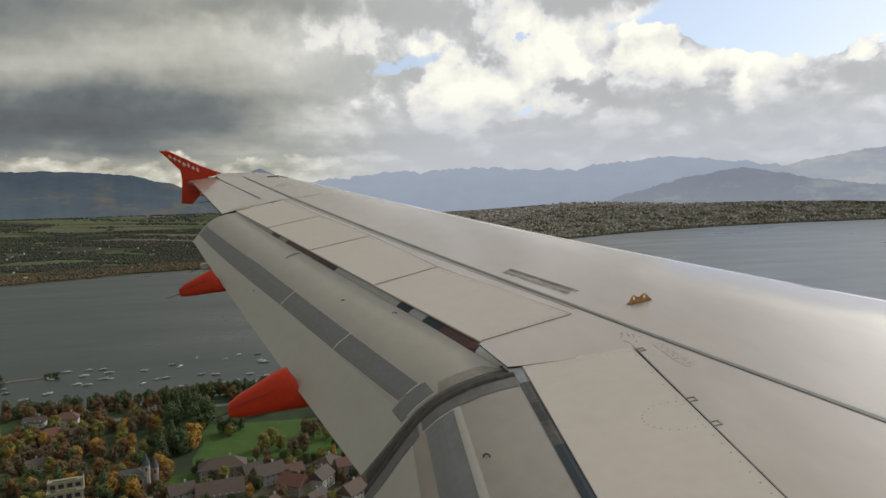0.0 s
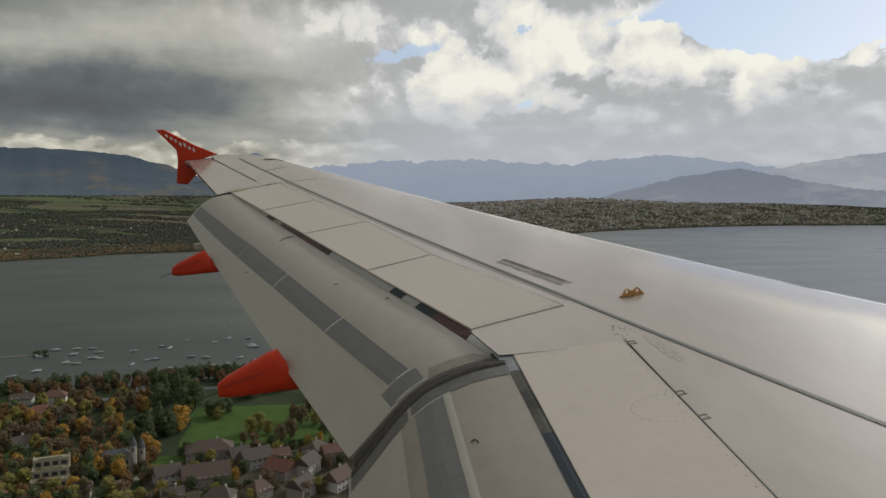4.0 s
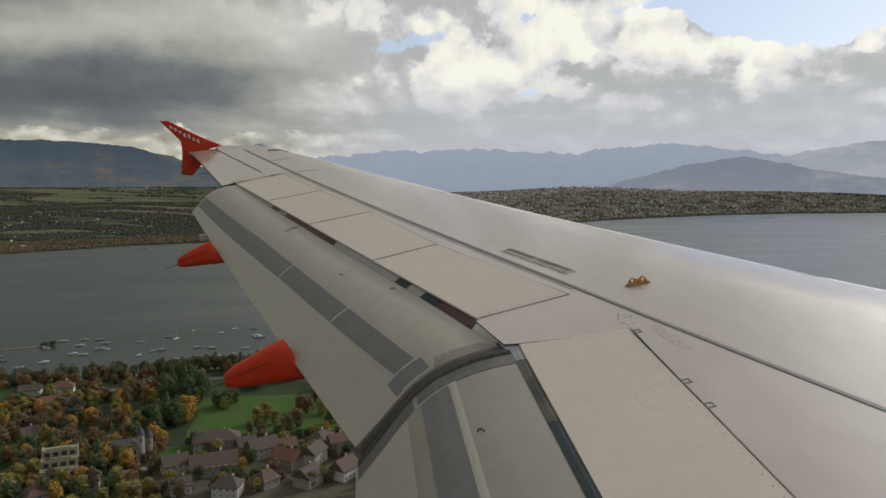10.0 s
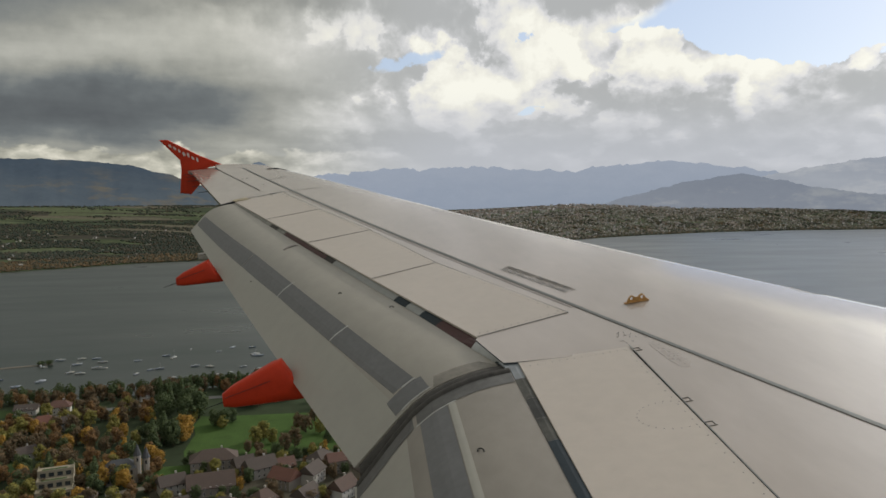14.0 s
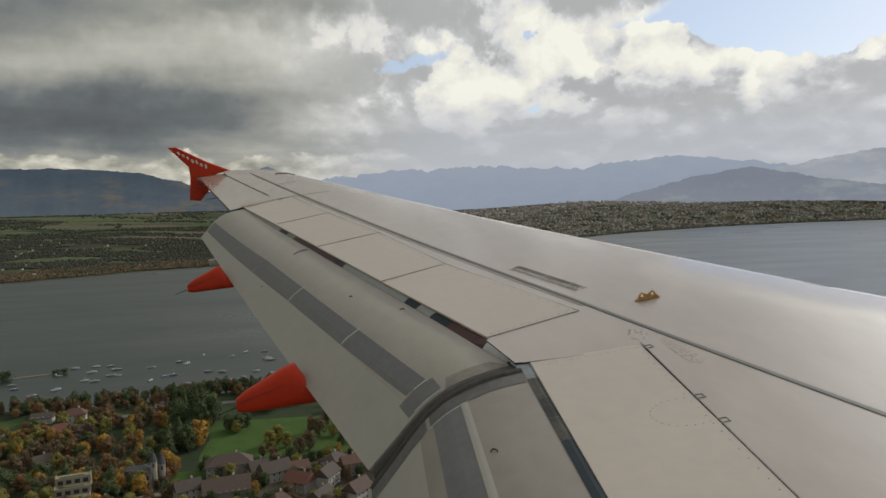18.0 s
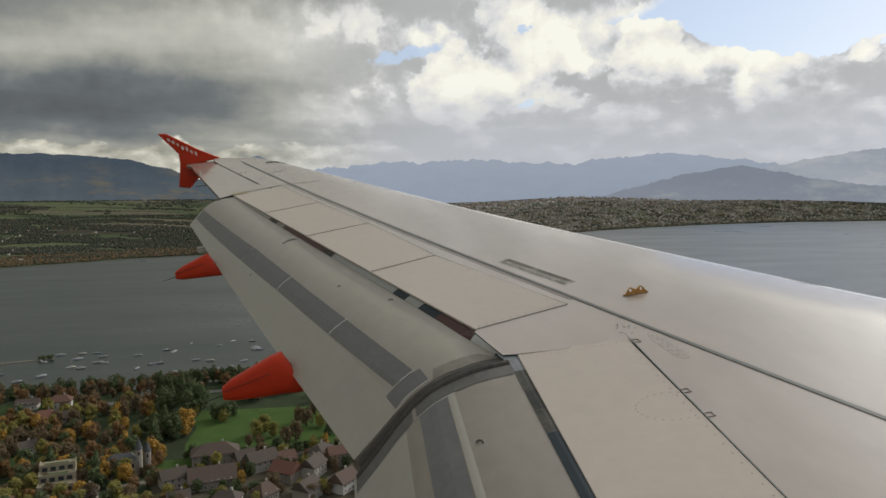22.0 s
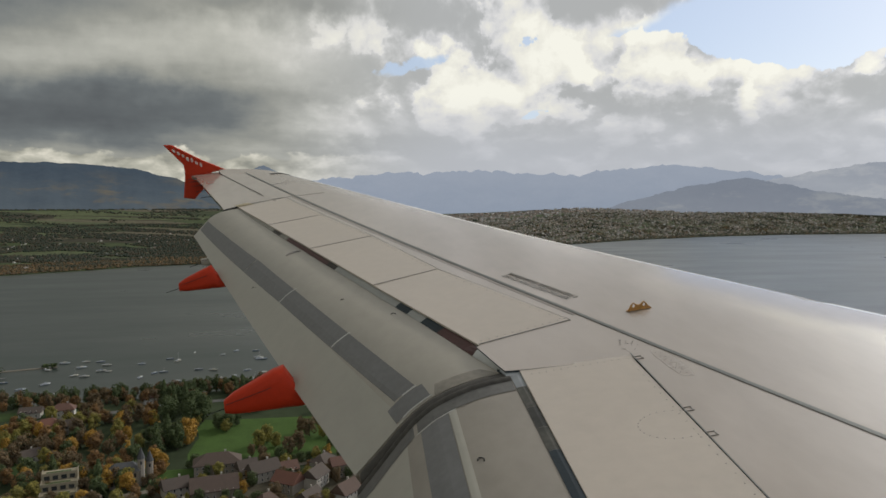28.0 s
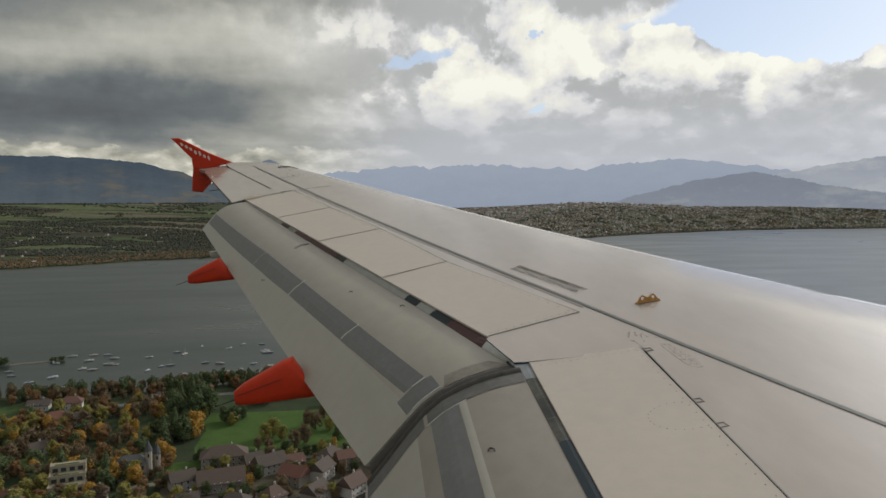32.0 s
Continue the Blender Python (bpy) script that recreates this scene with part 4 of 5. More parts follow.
def ground_height(az, r):
    n, f = shore_near(az), shore_far(az)
    if r < (n + f) / 2:
        d = n - r
        return max(-5.0, min(4.0, d * 0.35))
    d = r - f
    x, y = r * math.sin(radians(az)), r * math.cos(radians(az))
    rise = lerp(108, 52, smooth((az + 4) / 14)) * smooth(d / 2300) ** 1.1 + 9 * smooth(d / 300) * (0.5 + wave(x / 420, y / 420, 3.0))
    hill = smooth((az - 8) / 16) * (1 - smooth((az - 75) / 20)) * (50 + 14 * wave(az * 0.16, 0.4, 9)) * smooth(d / 700)
    # the land's top lies level under the mountains' feet
    top = 150 - r * lerp(0.0118, 0.0158, smooth((az + 4) / 14))
    top += 15 * smooth((d - 1150) / 500) * smooth((az - 2) / 6) * (1 - smooth((az - 20) / 8))
    return max(-5.0, min(d * 0.12, 4.0)) + max(0.0, min(rise + hill, top - 4.0) if d > 0 else 0.0)


def place(az, r):
    return (r * math.sin(radians(az)), r * math.cos(radians(az)))


# ground: fields, meadows and woodland floor in patches
def ground_material():
    m = bpy.data.materials.new("autumn fields and meadow")
    m.use_nodes = True
    nt = m.node_tree
    bs = nt.nodes["Principled BSDF"]
    add, link = tree(nt.nodes, nt.links)
    co = add("ShaderNodeTexCoord")
    mp = add("ShaderNodeMapping", inputs={"Scale": (0.0020, 0.0085, 0.01), "Rotation": (0, 0, 0.12)})
    link(co.outputs["Object"], mp.inputs[0])
    vo = add("ShaderNodeTexVoronoi", inputs={"Scale": 1.0, "Randomness": 0.85})
    link(mp.outputs[0], vo.inputs["Vector"])
    cr = add("ShaderNodeValToRGB")
    cr.color_ramp.interpolation = "CONSTANT"
    link(vo.outputs["Color"], cr.inputs[0])
    els = cr.color_ramp.elements
    cols = [(0.040, 0.054, 0.028), (0.058, 0.076, 0.034), (0.048, 0.044, 0.031), (0.088, 0.104, 0.052), (0.110, 0.098, 0.066), (0.052, 0.064, 0.034)]
    while len(els) < len(cols):
        els.new(0.5)
    for i, c in enumerate(cols):
        els[i].position, els[i].color = 0.12 + i * 0.14, (*c, 1)
    n1 = add("ShaderNodeTexNoise", inputs={"Scale": 0.03, "Detail": 8.0, "Roughness": 0.65})
    link(co.outputs["Object"], n1.inputs["Vector"])
    r = add("ShaderNodeMapRange", inputs={1: 0.3, 2: 0.7, 3: 0.65, 4: 1.35})
    link(n1.outputs[0], r.inputs[0])
    sc = add("ShaderNodeVectorMath", op="SCALE")
    link(cr.outputs[0], sc.inputs[0])
    link(r.outputs[0], sc.inputs["Scale"])
    link(sc.outputs[0], bs.inputs["Base Color"])
    bs.inputs["Roughness"].default_value = 0.95
    bs.inputs["Specular IOR Level"].default_value = 0.1
    return m


GROUND = ground_material()
azs = [-180, -150, -120, -95, -75, -60, -48] + [-40 + 0.45 * i for i in range(218)] + [62, 70, 80, 95, 110, 130, 150, 180]
rads = [60, 150, 240, 300] + [340 + 12 * i for i in range(32)] + [740, 800, 900, 1050, 1200, 1320] + [1400 + 28 * i for i in range(60)] + [3080 + 60 * i for i in range(31)]
verts = []
for az in azs:
    for r in rads:
        x, y = place(az, r)
        verts.append((x, y, ground_height(az, r)))
tagged(part("ground", verts, grid_faces(len(azs), len(rads)), GROUND, smooth=True), "patchwork of autumn meadows, fields and woodland floor", "ground", kind="structure")


def water_material():
    m = bpy.data.materials.new("lake water")
    m.use_nodes = True
    nt = m.node_tree
    bs = nt.nodes["Principled BSDF"]
    add, link = tree(nt.nodes, nt.links)
    co = add("ShaderNodeTexCoord")
    n0 = add("ShaderNodeTexNoise", inputs={"Scale": 0.0028, "Detail": 5.0, "Roughness": 0.6})
    mp = add("ShaderNodeMapping", inputs={"Scale": (1.0, 2.8, 1.0), "Rotation": (0, 0, -0.25)})
    link(co.outputs["Object"], mp.inputs[0])
    link(mp.outputs[0], n0.inputs["Vector"])
    cr = add("ShaderNodeMapRange", inputs={1: 0.35, 2: 0.65, 3: 0.85, 4: 1.2})
    link(n0.outputs[0], cr.inputs[0])
    sc = add("ShaderNodeVectorMath", op="SCALE")
    sc.inputs[0].default_value = (0.011, 0.021, 0.018)
    link(cr.outputs[0], sc.inputs["Scale"])
    link(sc.outputs[0], bs.inputs["Base Color"])
    rr = add("ShaderNodeMapRange", inputs={1: 0.30, 2: 0.70, 3: 0.26, 4: 0.38})
    link(n0.outputs[0], rr.inputs[0])
    link(rr.outputs[0], bs.inputs["Roughness"])
    bs.inputs["IOR"].default_value = 1.45
    return m


WATER = water_material()
ring_r = [40, 400, 900, 1600, 2600, 3700, 4940]
verts = [(r * math.sin(2 * math.pi * k / 64), r * math.cos(2 * math.pi * k / 64), 0.0) for r in ring_r for k in range(64)]
tagged(part("lake_water", verts, [q[::-1] for q in grid_faces(len(ring_r), 64, True)], WATER, smooth=True), "dull grey-green rippled lake water", "water", kind="structure")


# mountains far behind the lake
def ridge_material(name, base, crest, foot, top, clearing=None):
    """Distant backdrop: haze is painted in as glow, blended by height from foot to crest (top: the crest's height in
    metres).
    """
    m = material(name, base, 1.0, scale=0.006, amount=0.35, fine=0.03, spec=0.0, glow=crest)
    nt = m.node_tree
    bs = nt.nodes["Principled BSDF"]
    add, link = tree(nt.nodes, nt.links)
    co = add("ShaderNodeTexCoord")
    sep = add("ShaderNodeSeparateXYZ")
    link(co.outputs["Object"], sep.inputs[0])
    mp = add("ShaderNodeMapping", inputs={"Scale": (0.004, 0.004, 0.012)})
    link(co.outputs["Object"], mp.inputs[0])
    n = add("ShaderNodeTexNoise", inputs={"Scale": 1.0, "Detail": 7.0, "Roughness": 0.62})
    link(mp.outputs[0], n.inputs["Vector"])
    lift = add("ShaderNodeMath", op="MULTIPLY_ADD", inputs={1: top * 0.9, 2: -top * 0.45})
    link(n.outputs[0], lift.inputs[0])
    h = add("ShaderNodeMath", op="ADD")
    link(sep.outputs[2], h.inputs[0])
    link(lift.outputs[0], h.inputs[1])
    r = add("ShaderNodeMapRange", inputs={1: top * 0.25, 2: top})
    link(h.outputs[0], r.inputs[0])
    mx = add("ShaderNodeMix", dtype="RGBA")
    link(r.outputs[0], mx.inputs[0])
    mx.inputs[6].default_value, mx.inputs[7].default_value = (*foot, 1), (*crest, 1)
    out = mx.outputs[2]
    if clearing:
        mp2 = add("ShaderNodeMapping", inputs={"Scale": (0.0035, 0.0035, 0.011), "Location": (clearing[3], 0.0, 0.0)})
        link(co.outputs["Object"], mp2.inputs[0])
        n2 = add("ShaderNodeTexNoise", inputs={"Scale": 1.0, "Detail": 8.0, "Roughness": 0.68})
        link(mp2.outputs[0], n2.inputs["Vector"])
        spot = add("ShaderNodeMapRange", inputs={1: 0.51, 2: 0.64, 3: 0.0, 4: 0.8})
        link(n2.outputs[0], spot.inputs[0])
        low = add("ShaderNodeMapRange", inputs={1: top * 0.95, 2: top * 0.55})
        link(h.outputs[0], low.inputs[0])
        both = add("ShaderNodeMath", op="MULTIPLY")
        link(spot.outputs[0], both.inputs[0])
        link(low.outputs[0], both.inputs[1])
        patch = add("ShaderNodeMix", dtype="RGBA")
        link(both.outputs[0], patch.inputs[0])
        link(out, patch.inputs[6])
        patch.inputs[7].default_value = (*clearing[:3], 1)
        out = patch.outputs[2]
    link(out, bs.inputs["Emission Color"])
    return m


def mountain(name, skyline, r, depth, mat, label, rough=10.0, seed=0.0):
    """A ridge whose crest stands at the given (azimuth, elevation) seen from the airliner, sloping down towards the lake."""
    n, m = 300, 12
    a0, a1 = skyline[0][0], skyline[-1][0]
    v = []
    for i in range(n + 1):
        az = lerp(a0, a1, i / n)
        crest = 150 + r * math.tan(radians(between(az, skyline))) + rough * (wave(az * 0.7, seed) + 0.5 * wave(az * 2.1, seed + 3) + 0.4 * wave(az * 6.3, seed + 5) + 0.25 * wave(az * 15.0, seed + 7))
        for j in range(m + 1):
            t = j / m
            rr = r - depth * (1 - t)
            z = crest * (t ** 1.15) + (rough * 2.2 * math.sin(math.pi * t) * (wave(az * 0.55, t * 2.2, seed) + 0.5 * wave(az * 1.6, t * 5, seed)))
            x, y = place(az, rr)
            v.append((x, y, z if j else 0.0))
        x, y = place(az, r + 40)
        v.append((x, y, 0.0))
    f = grid_faces(n + 1, m + 2)
    return tagged(part(name, v, f, mat, smooth=True), label, "mountain", kind="structure")


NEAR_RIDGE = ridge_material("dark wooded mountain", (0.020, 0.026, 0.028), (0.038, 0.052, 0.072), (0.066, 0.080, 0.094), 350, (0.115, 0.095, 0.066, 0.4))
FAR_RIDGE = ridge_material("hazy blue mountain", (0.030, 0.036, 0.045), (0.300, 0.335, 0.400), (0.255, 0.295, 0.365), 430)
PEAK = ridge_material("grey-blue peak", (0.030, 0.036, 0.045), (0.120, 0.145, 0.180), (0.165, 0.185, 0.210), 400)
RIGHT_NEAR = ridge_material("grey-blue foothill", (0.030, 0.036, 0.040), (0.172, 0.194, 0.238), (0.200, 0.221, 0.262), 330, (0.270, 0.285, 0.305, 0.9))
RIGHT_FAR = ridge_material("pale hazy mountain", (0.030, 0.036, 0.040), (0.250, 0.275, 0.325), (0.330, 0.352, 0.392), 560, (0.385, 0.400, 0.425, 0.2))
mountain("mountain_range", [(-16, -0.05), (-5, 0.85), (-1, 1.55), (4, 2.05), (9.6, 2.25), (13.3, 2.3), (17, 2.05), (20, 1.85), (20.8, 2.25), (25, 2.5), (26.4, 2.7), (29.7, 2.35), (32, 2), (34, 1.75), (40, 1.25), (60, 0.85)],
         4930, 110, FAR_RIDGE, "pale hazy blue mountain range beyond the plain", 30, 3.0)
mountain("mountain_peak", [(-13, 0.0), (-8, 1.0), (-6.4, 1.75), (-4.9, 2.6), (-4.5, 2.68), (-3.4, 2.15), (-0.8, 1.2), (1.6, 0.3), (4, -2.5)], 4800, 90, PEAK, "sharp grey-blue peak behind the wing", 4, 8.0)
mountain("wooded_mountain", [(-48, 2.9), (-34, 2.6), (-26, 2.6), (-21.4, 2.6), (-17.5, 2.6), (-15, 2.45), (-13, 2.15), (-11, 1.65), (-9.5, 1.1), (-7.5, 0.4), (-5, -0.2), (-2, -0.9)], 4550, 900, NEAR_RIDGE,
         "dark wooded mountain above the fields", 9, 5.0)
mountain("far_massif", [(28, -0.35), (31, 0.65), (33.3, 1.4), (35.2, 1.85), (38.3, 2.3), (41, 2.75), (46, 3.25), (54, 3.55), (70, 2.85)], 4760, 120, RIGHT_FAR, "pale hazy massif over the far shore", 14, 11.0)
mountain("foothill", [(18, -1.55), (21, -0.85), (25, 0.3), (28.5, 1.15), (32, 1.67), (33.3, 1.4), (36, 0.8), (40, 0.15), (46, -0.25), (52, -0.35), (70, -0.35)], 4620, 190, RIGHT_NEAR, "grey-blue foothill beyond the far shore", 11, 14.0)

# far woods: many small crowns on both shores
# leaf colours greyed and lightened: the far shore's haze is painted in
HAZED_MIX = [(0.147, 0.164, 0.124), (0.172, 0.182, 0.138), (0.213, 0.201, 0.152), (0.230, 0.201, 0.152), (0.155, 0.170, 0.129), (0.230, 0.221, 0.170), (0.144, 0.155, 0.124), (0.247, 0.198, 0.140)]
FAR_LEAF = material("far haze-paled autumn crowns", None, 0.95, island=HAZED_MIX, scale=0.05, amount=0.25, fine=0.5, spec=0.05)
WALL_MIX = [(0.50, 0.47, 0.43), (0.40, 0.37, 0.33), (0.64, 0.62, 0.58), (0.34, 0.31, 0.27)]
FAR_HOUSE = material("far house walls", None, 0.8, island=WALL_MIX, scale=0.1, amount=0.1)
FAR_ROOF = material("far house roofs", None, 0.8, island=[(0.22, 0.17, 0.14), (0.18, 0.16, 0.145), (0.28, 0.22, 0.18), (0.33, 0.32, 0.31)], scale=0.1, amount=0.15)


def crowns(name, count, az_span, r_span, size, label, rng, keep=None, leaf=None):
    verts, faces = [], []
    made = tries = 0
    while made < count and tries < count * 30:
        tries += 1
        az = rng.uniform(*az_span)
        f = shore_far(az)
        r = f + 6 + (r_span[1] - r_span[0]) * rng.random() ** 1.25 + r_span[0]
        if r > 4420:
            continue
        x, y = place(az, r)
        if keep and not keep(x, y, r - f):
            continue
        s = size * rng.uniform(0.6, 1.25)
        z = ground_height(az, r)
        b = len(verts)
        h = s * rng.uniform(0.6, 0.95)
        verts += [(x, y, z + 1.5 * h)]
        for zz, k in ((0.95, 0.75), (0.35, 1.0)):
            for q in range(5):
                a = 1.2566 * q + zz
                verts.append((x + s * k * math.cos(a) * rng.uniform(0.7, 1.15), y + s * k * math.sin(a) * rng.uniform(0.7, 1.15), z + h * zz * rng.uniform(0.8, 1.2)))
        verts.append((x, y, z - 1))
        for q in range(5):
            n = (q + 1) % 5
            faces += [(b, b + 1 + q, b + 1 + n), (b + 1 + q, b + 6 + q, b + 6 + n, b + 1 + n), (b + 6 + q, b + 11, b + 6 + n)]
        made += 1
    return tagged(part(name, verts, faces, leaf or FAR_LEAF), label, "woods", kind="stuff")


FAR_RUST = material("far russet crowns", None, 0.95, island=[(0.125, 0.090, 0.054), (0.088, 0.076, 0.050), (0.155, 0.104, 0.056), (0.070, 0.070, 0.050)], scale=0.05, amount=0.25, fine=0.5, spec=0.05)
# dark crowns toned greyer for the bluish haze in front of them
FAR_DARK = material("far dark crowns", None, 0.95, island=[(0.042, 0.054, 0.042), (0.054, 0.062, 0.047), (0.076, 0.070, 0.053), (0.047, 0.058, 0.045), (0.090, 0.078, 0.056)], scale=0.05, amount=0.25, fine=0.5, spec=0.05)


def stripes(level, seed):
    """Woods lying in long belts along the shore."""
    return lambda x, y, d: wave(x / 260, y / 95, seed) + 0.5 * wave(x / 80, y / 50, seed + 4) > level


def clumpy(level, scale, seed):
    return lambda x, y, d: wave(x / scale, y / scale, seed) > level or d < 30


rng = random.Random(11)
crowns("far_woods", 27000, (4, 46), (0, 1120), 3.3, "autumn trees paled with painted haze on the far wooded shore", rng, clumpy(-0.25, 90, 2.0))
crowns("far_woods", 9000, (4, 46), (0, 1120), 4.4, "dark clumps of trees on the far shore", rng, clumpy(0.16, 75, 8.0), leaf=FAR_DARK)
crowns("far_woods", 6000, (4, 46), (0, 1120), 3.8, "russet clumps of trees on the far shore", rng, clumpy(0.22, 110, 15.0), leaf=FAR_RUST)
crowns("far_woods", 5500, (-30, 5), (0, 150), 3.4, "russet autumn trees along the far shore", rng, leaf=FAR_RUST)
crowns("far_woods", 21000, (-30, 5), (40, 1150), 3.8, "dark autumn trees between far fields", rng, stripes(-0.16, 6.0), leaf=FAR_DARK)
crowns("far_woods", 4500, (-30, 12), (1200, 2600), 4.5, "lines of trees between the far fields", rng, stripes(0.12, 1.0), leaf=FAR_DARK)


def far_houses(name, count, az_span, r_span, size, label, rng, keep=None):
    verts, faces, idx = [], [], []
    made = tries = 0
    while made < count and tries < count * 30:
        tries += 1
        az = rng.uniform(*az_span)
        r = shore_far(az) + rng.uniform(*r_span)
        if r > 4420:
            continue
        x, y = place(az, r)
        if keep and not keep(x, y, r):
            continue
        z = ground_height(az, r)
        l, w, h = size * rng.uniform(0.7, 1.5), size * rng.uniform(0.5, 0.8), size * rng.uniform(0.35, 0.6)
        rot = rng.uniform(0, 3.14)
        b = len(verts)
        c, s = math.cos(rot), math.sin(rot)
        pts = [(-l, -w, -1), (l, -w, -1), (l, w, -1), (-l, w, -1), (-l, -w, h), (l, -w, h), (l, w, h), (-l, w, h)]
        k = 1.12
        pts += [(-l * k, -w * k, h), (l * k, -w * k, h), (l * k, w * k, h), (-l * k, w * k, h), (-l, 0, h * 1.65), (l, 0, h * 1.65)]
        verts += [(x + (p * c - q * s) * 0.5, y + (p * s + q * c) * 0.5, z + t) for p, q, t in pts]
        fs = [(0, 1, 5, 4), (1, 2, 6, 5), (2, 3, 7, 6), (3, 0, 4, 7), (8, 9, 13, 12), (10, 11, 12, 13), (9, 10, 13), (11, 8, 12)]
        faces += [tuple(b + i for i in q) for q in fs]
        idx += [0] * 4 + [1] * 4
        made += 1
    return tagged(part(name, verts, faces, None, mats=[FAR_HOUSE, FAR_ROOF], index=idx), label, "houses", kind="stuff")


far_houses("far_houses", 3600, (9, 46), (15, 1300), 7.5, "pale villas among trees on the far shore", rng)
far_houses("far_houses", 130, (-28, 4), (10, 800), 5, "scattered pale village houses on the far shore", rng, clumpy(0.0, 150, 4.0))
far_houses("far_town", 700, (3, 27), (1300, 2000), 14, "pale blocks of a distant town below the mountains", rng)


# ---- near shore: meadows, lane, villas, trees and moored boats ----
MEADOW = material("bright meadow grass", (0.048, 0.076, 0.028), 0.95, scale=0.05, amount=0.4, fine=0.8, spec=0.1)
LAWN = material("sunny lawn grass", (0.056, 0.098, 0.026), 0.95, scale=0.08, amount=0.3, fine=1.0, spec=0.1)
GRAVEL = material("pale gravel lane", (0.17, 0.15, 0.12), 0.9, scale=0.2, amount=0.15)
BARK = material("brown bark", (0.07, 0.05, 0.035), 0.9, scale=2.0, amount=0.3)
ROOF_TILE = material("red-brown roof tiles", None, 0.8, rand=[(0.110, 0.062, 0.046), (0.084, 0.060, 0.048), (0.150, 0.064, 0.044), (0.076, 0.058, 0.048)], scale=0.6, amount=0.2, fine=6.0)
RENDER_WALL = material("pale rendered wall", None, 0.85, rand=[(0.36, 0.33, 0.28), (0.50, 0.48, 0.44), (0.26, 0.23, 0.19)], scale=0.4, amount=0.08)
GLASS_DARK = material("dark window glass", (0.03, 0.035, 0.04), 0.1)
HULL = material("boat hull gelcoat", None, 0.35, rand=[(0.52, 0.52, 0.50), (0.40, 0.42, 0.44), (0.14, 0.17, 0.22), (0.46, 0.44, 0.38)], scale=1.0, amount=0.05)
CANVAS = material("boat cover canvas", (0.30, 0.32, 0.36), 0.8, scale=2.0, amount=0.15)
LEAVES = {
    "green": material("dark green leaves", None, 0.8, island=[(0.075, 0.100, 0.043), (0.096, 0.119, 0.050), (0.064, 0.084, 0.039)], scale=0.3, amount=0.3, fine=2.0, spec=0.15),
    "rust": material("russet leaves", None, 0.8, island=[(0.199, 0.112, 0.050), (0.154, 0.098, 0.050), (0.245, 0.135, 0.052)], scale=0.3, amount=0.3, fine=2.0, spec=0.15),
    "gold": material("golden leaves", None, 0.8, island=[(0.36, 0.205, 0.042), (0.29, 0.175, 0.042), (0.43, 0.245, 0.048)], scale=0.3, amount=0.25, fine=2.0, spec=0.15),
    "brown": material("withered brown leaves", None, 0.85, island=[(0.142, 0.103, 0.059), (0.112, 0.089, 0.055), (0.171, 0.114, 0.062)], scale=0.3, amount=0.3, fine=2.0, spec=0.12),
    "olive": material("olive yellow leaves", None, 0.8, island=[(0.211, 0.188, 0.052), (0.160, 0.154, 0.048), (0.268, 0.228, 0.057)], scale=0.3, amount=0.25, fine=2.0, spec=0.15),
}
YARD = material("brown garden soil", (0.085, 0.077, 0.056), 0.95, scale=0.09, amount=0.45, fine=0.9, spec=0.1)
GROUND_Z = 4.0


def field(name, corners, mat, label, up):
    """A field lying on the near shore; corners as (azimuth, distance)."""
    c = [place(*p) for p in corners]
    n = 8
    v = []
    for i in range(n + 1):
        for j in range(n + 1):
            s, t = i / n, j / n
            x = lerp(lerp(c[0][0], c[1][0], s), lerp(c[3][0], c[2][0], s), t)
            y = lerp(lerp(c[0][1], c[1][1], s), lerp(c[3][1], c[2][1], s), t)
            k = 2.2
            x += k * wave(x * 0.06, y * 0.06, 1)
            y += k * wave(x * 0.06, y * 0.06, 5)
            v.append((x, y, GROUND_Z + up))
    return tagged(part(name, v, grid_faces(n + 1, n + 1), mat), label, "field", kind="structure")


field("park_lawn", [(-9.3, 500), (6, 490), (6, 418), (-10.4, 424)], LAWN, "bright green park lawn between autumn trees", 0.12)
field("small_lawn", [(-13.2, 414), (-10.2, 412), (-10.2, 398), (-13.0, 398)], LAWN, "small green garden lawn", 0.12)
field("meadow", [(-27, 470), (-21, 472), (-20.5, 440), (-27, 436)], MEADOW, "dark green meadow among russet trees", 0.12)
field("shore_meadow", [(-26, 585), (-16, 560), (-16, 548), (-26, 560)], MEADOW, "dark green grass behind the shore", 0.12)
field("village_ground", [(-13, 396), (7, 404), (7, 330), (-13, 330)], YARD, "brown gardens and yards between the village houses", 0.10)


def lane(pts, width, label, mat=None):
    v = []
    p = [Vector((*place(*q), GROUND_Z + 0.16)) for q in pts]
    for i, c in enumerate(p):
        d = (p[min(i + 1, len(p) - 1)] - p[max(i - 1, 0)]).normalized()
        s = Vector((-d.y, d.x, 0)) * width / 2
        v += [c - s, c + s]
    return tagged(part("lane", v, grid_faces(len(p), 2), mat or GRAVEL), label, "lane", kind="structure")


ASPHALT = material("worn asphalt road", (0.115, 0.113, 0.108), 0.85, scale=0.15, amount=0.2, fine=2.0)
lane([(-34, 545), (-27, 541), (-22, 540), (-18, 540), (-14, 543), (-10, 548), (-6, 545), (0, 538), (8, 530)], 7.0, "grey asphalt road along the shore park", ASPHALT)
lane([(-16, 384), (-12, 386), (-9, 388), (-6, 396), (-2, 402), (6, 410)], 4.5, "pale gravel lane behind the village", GRAVEL)


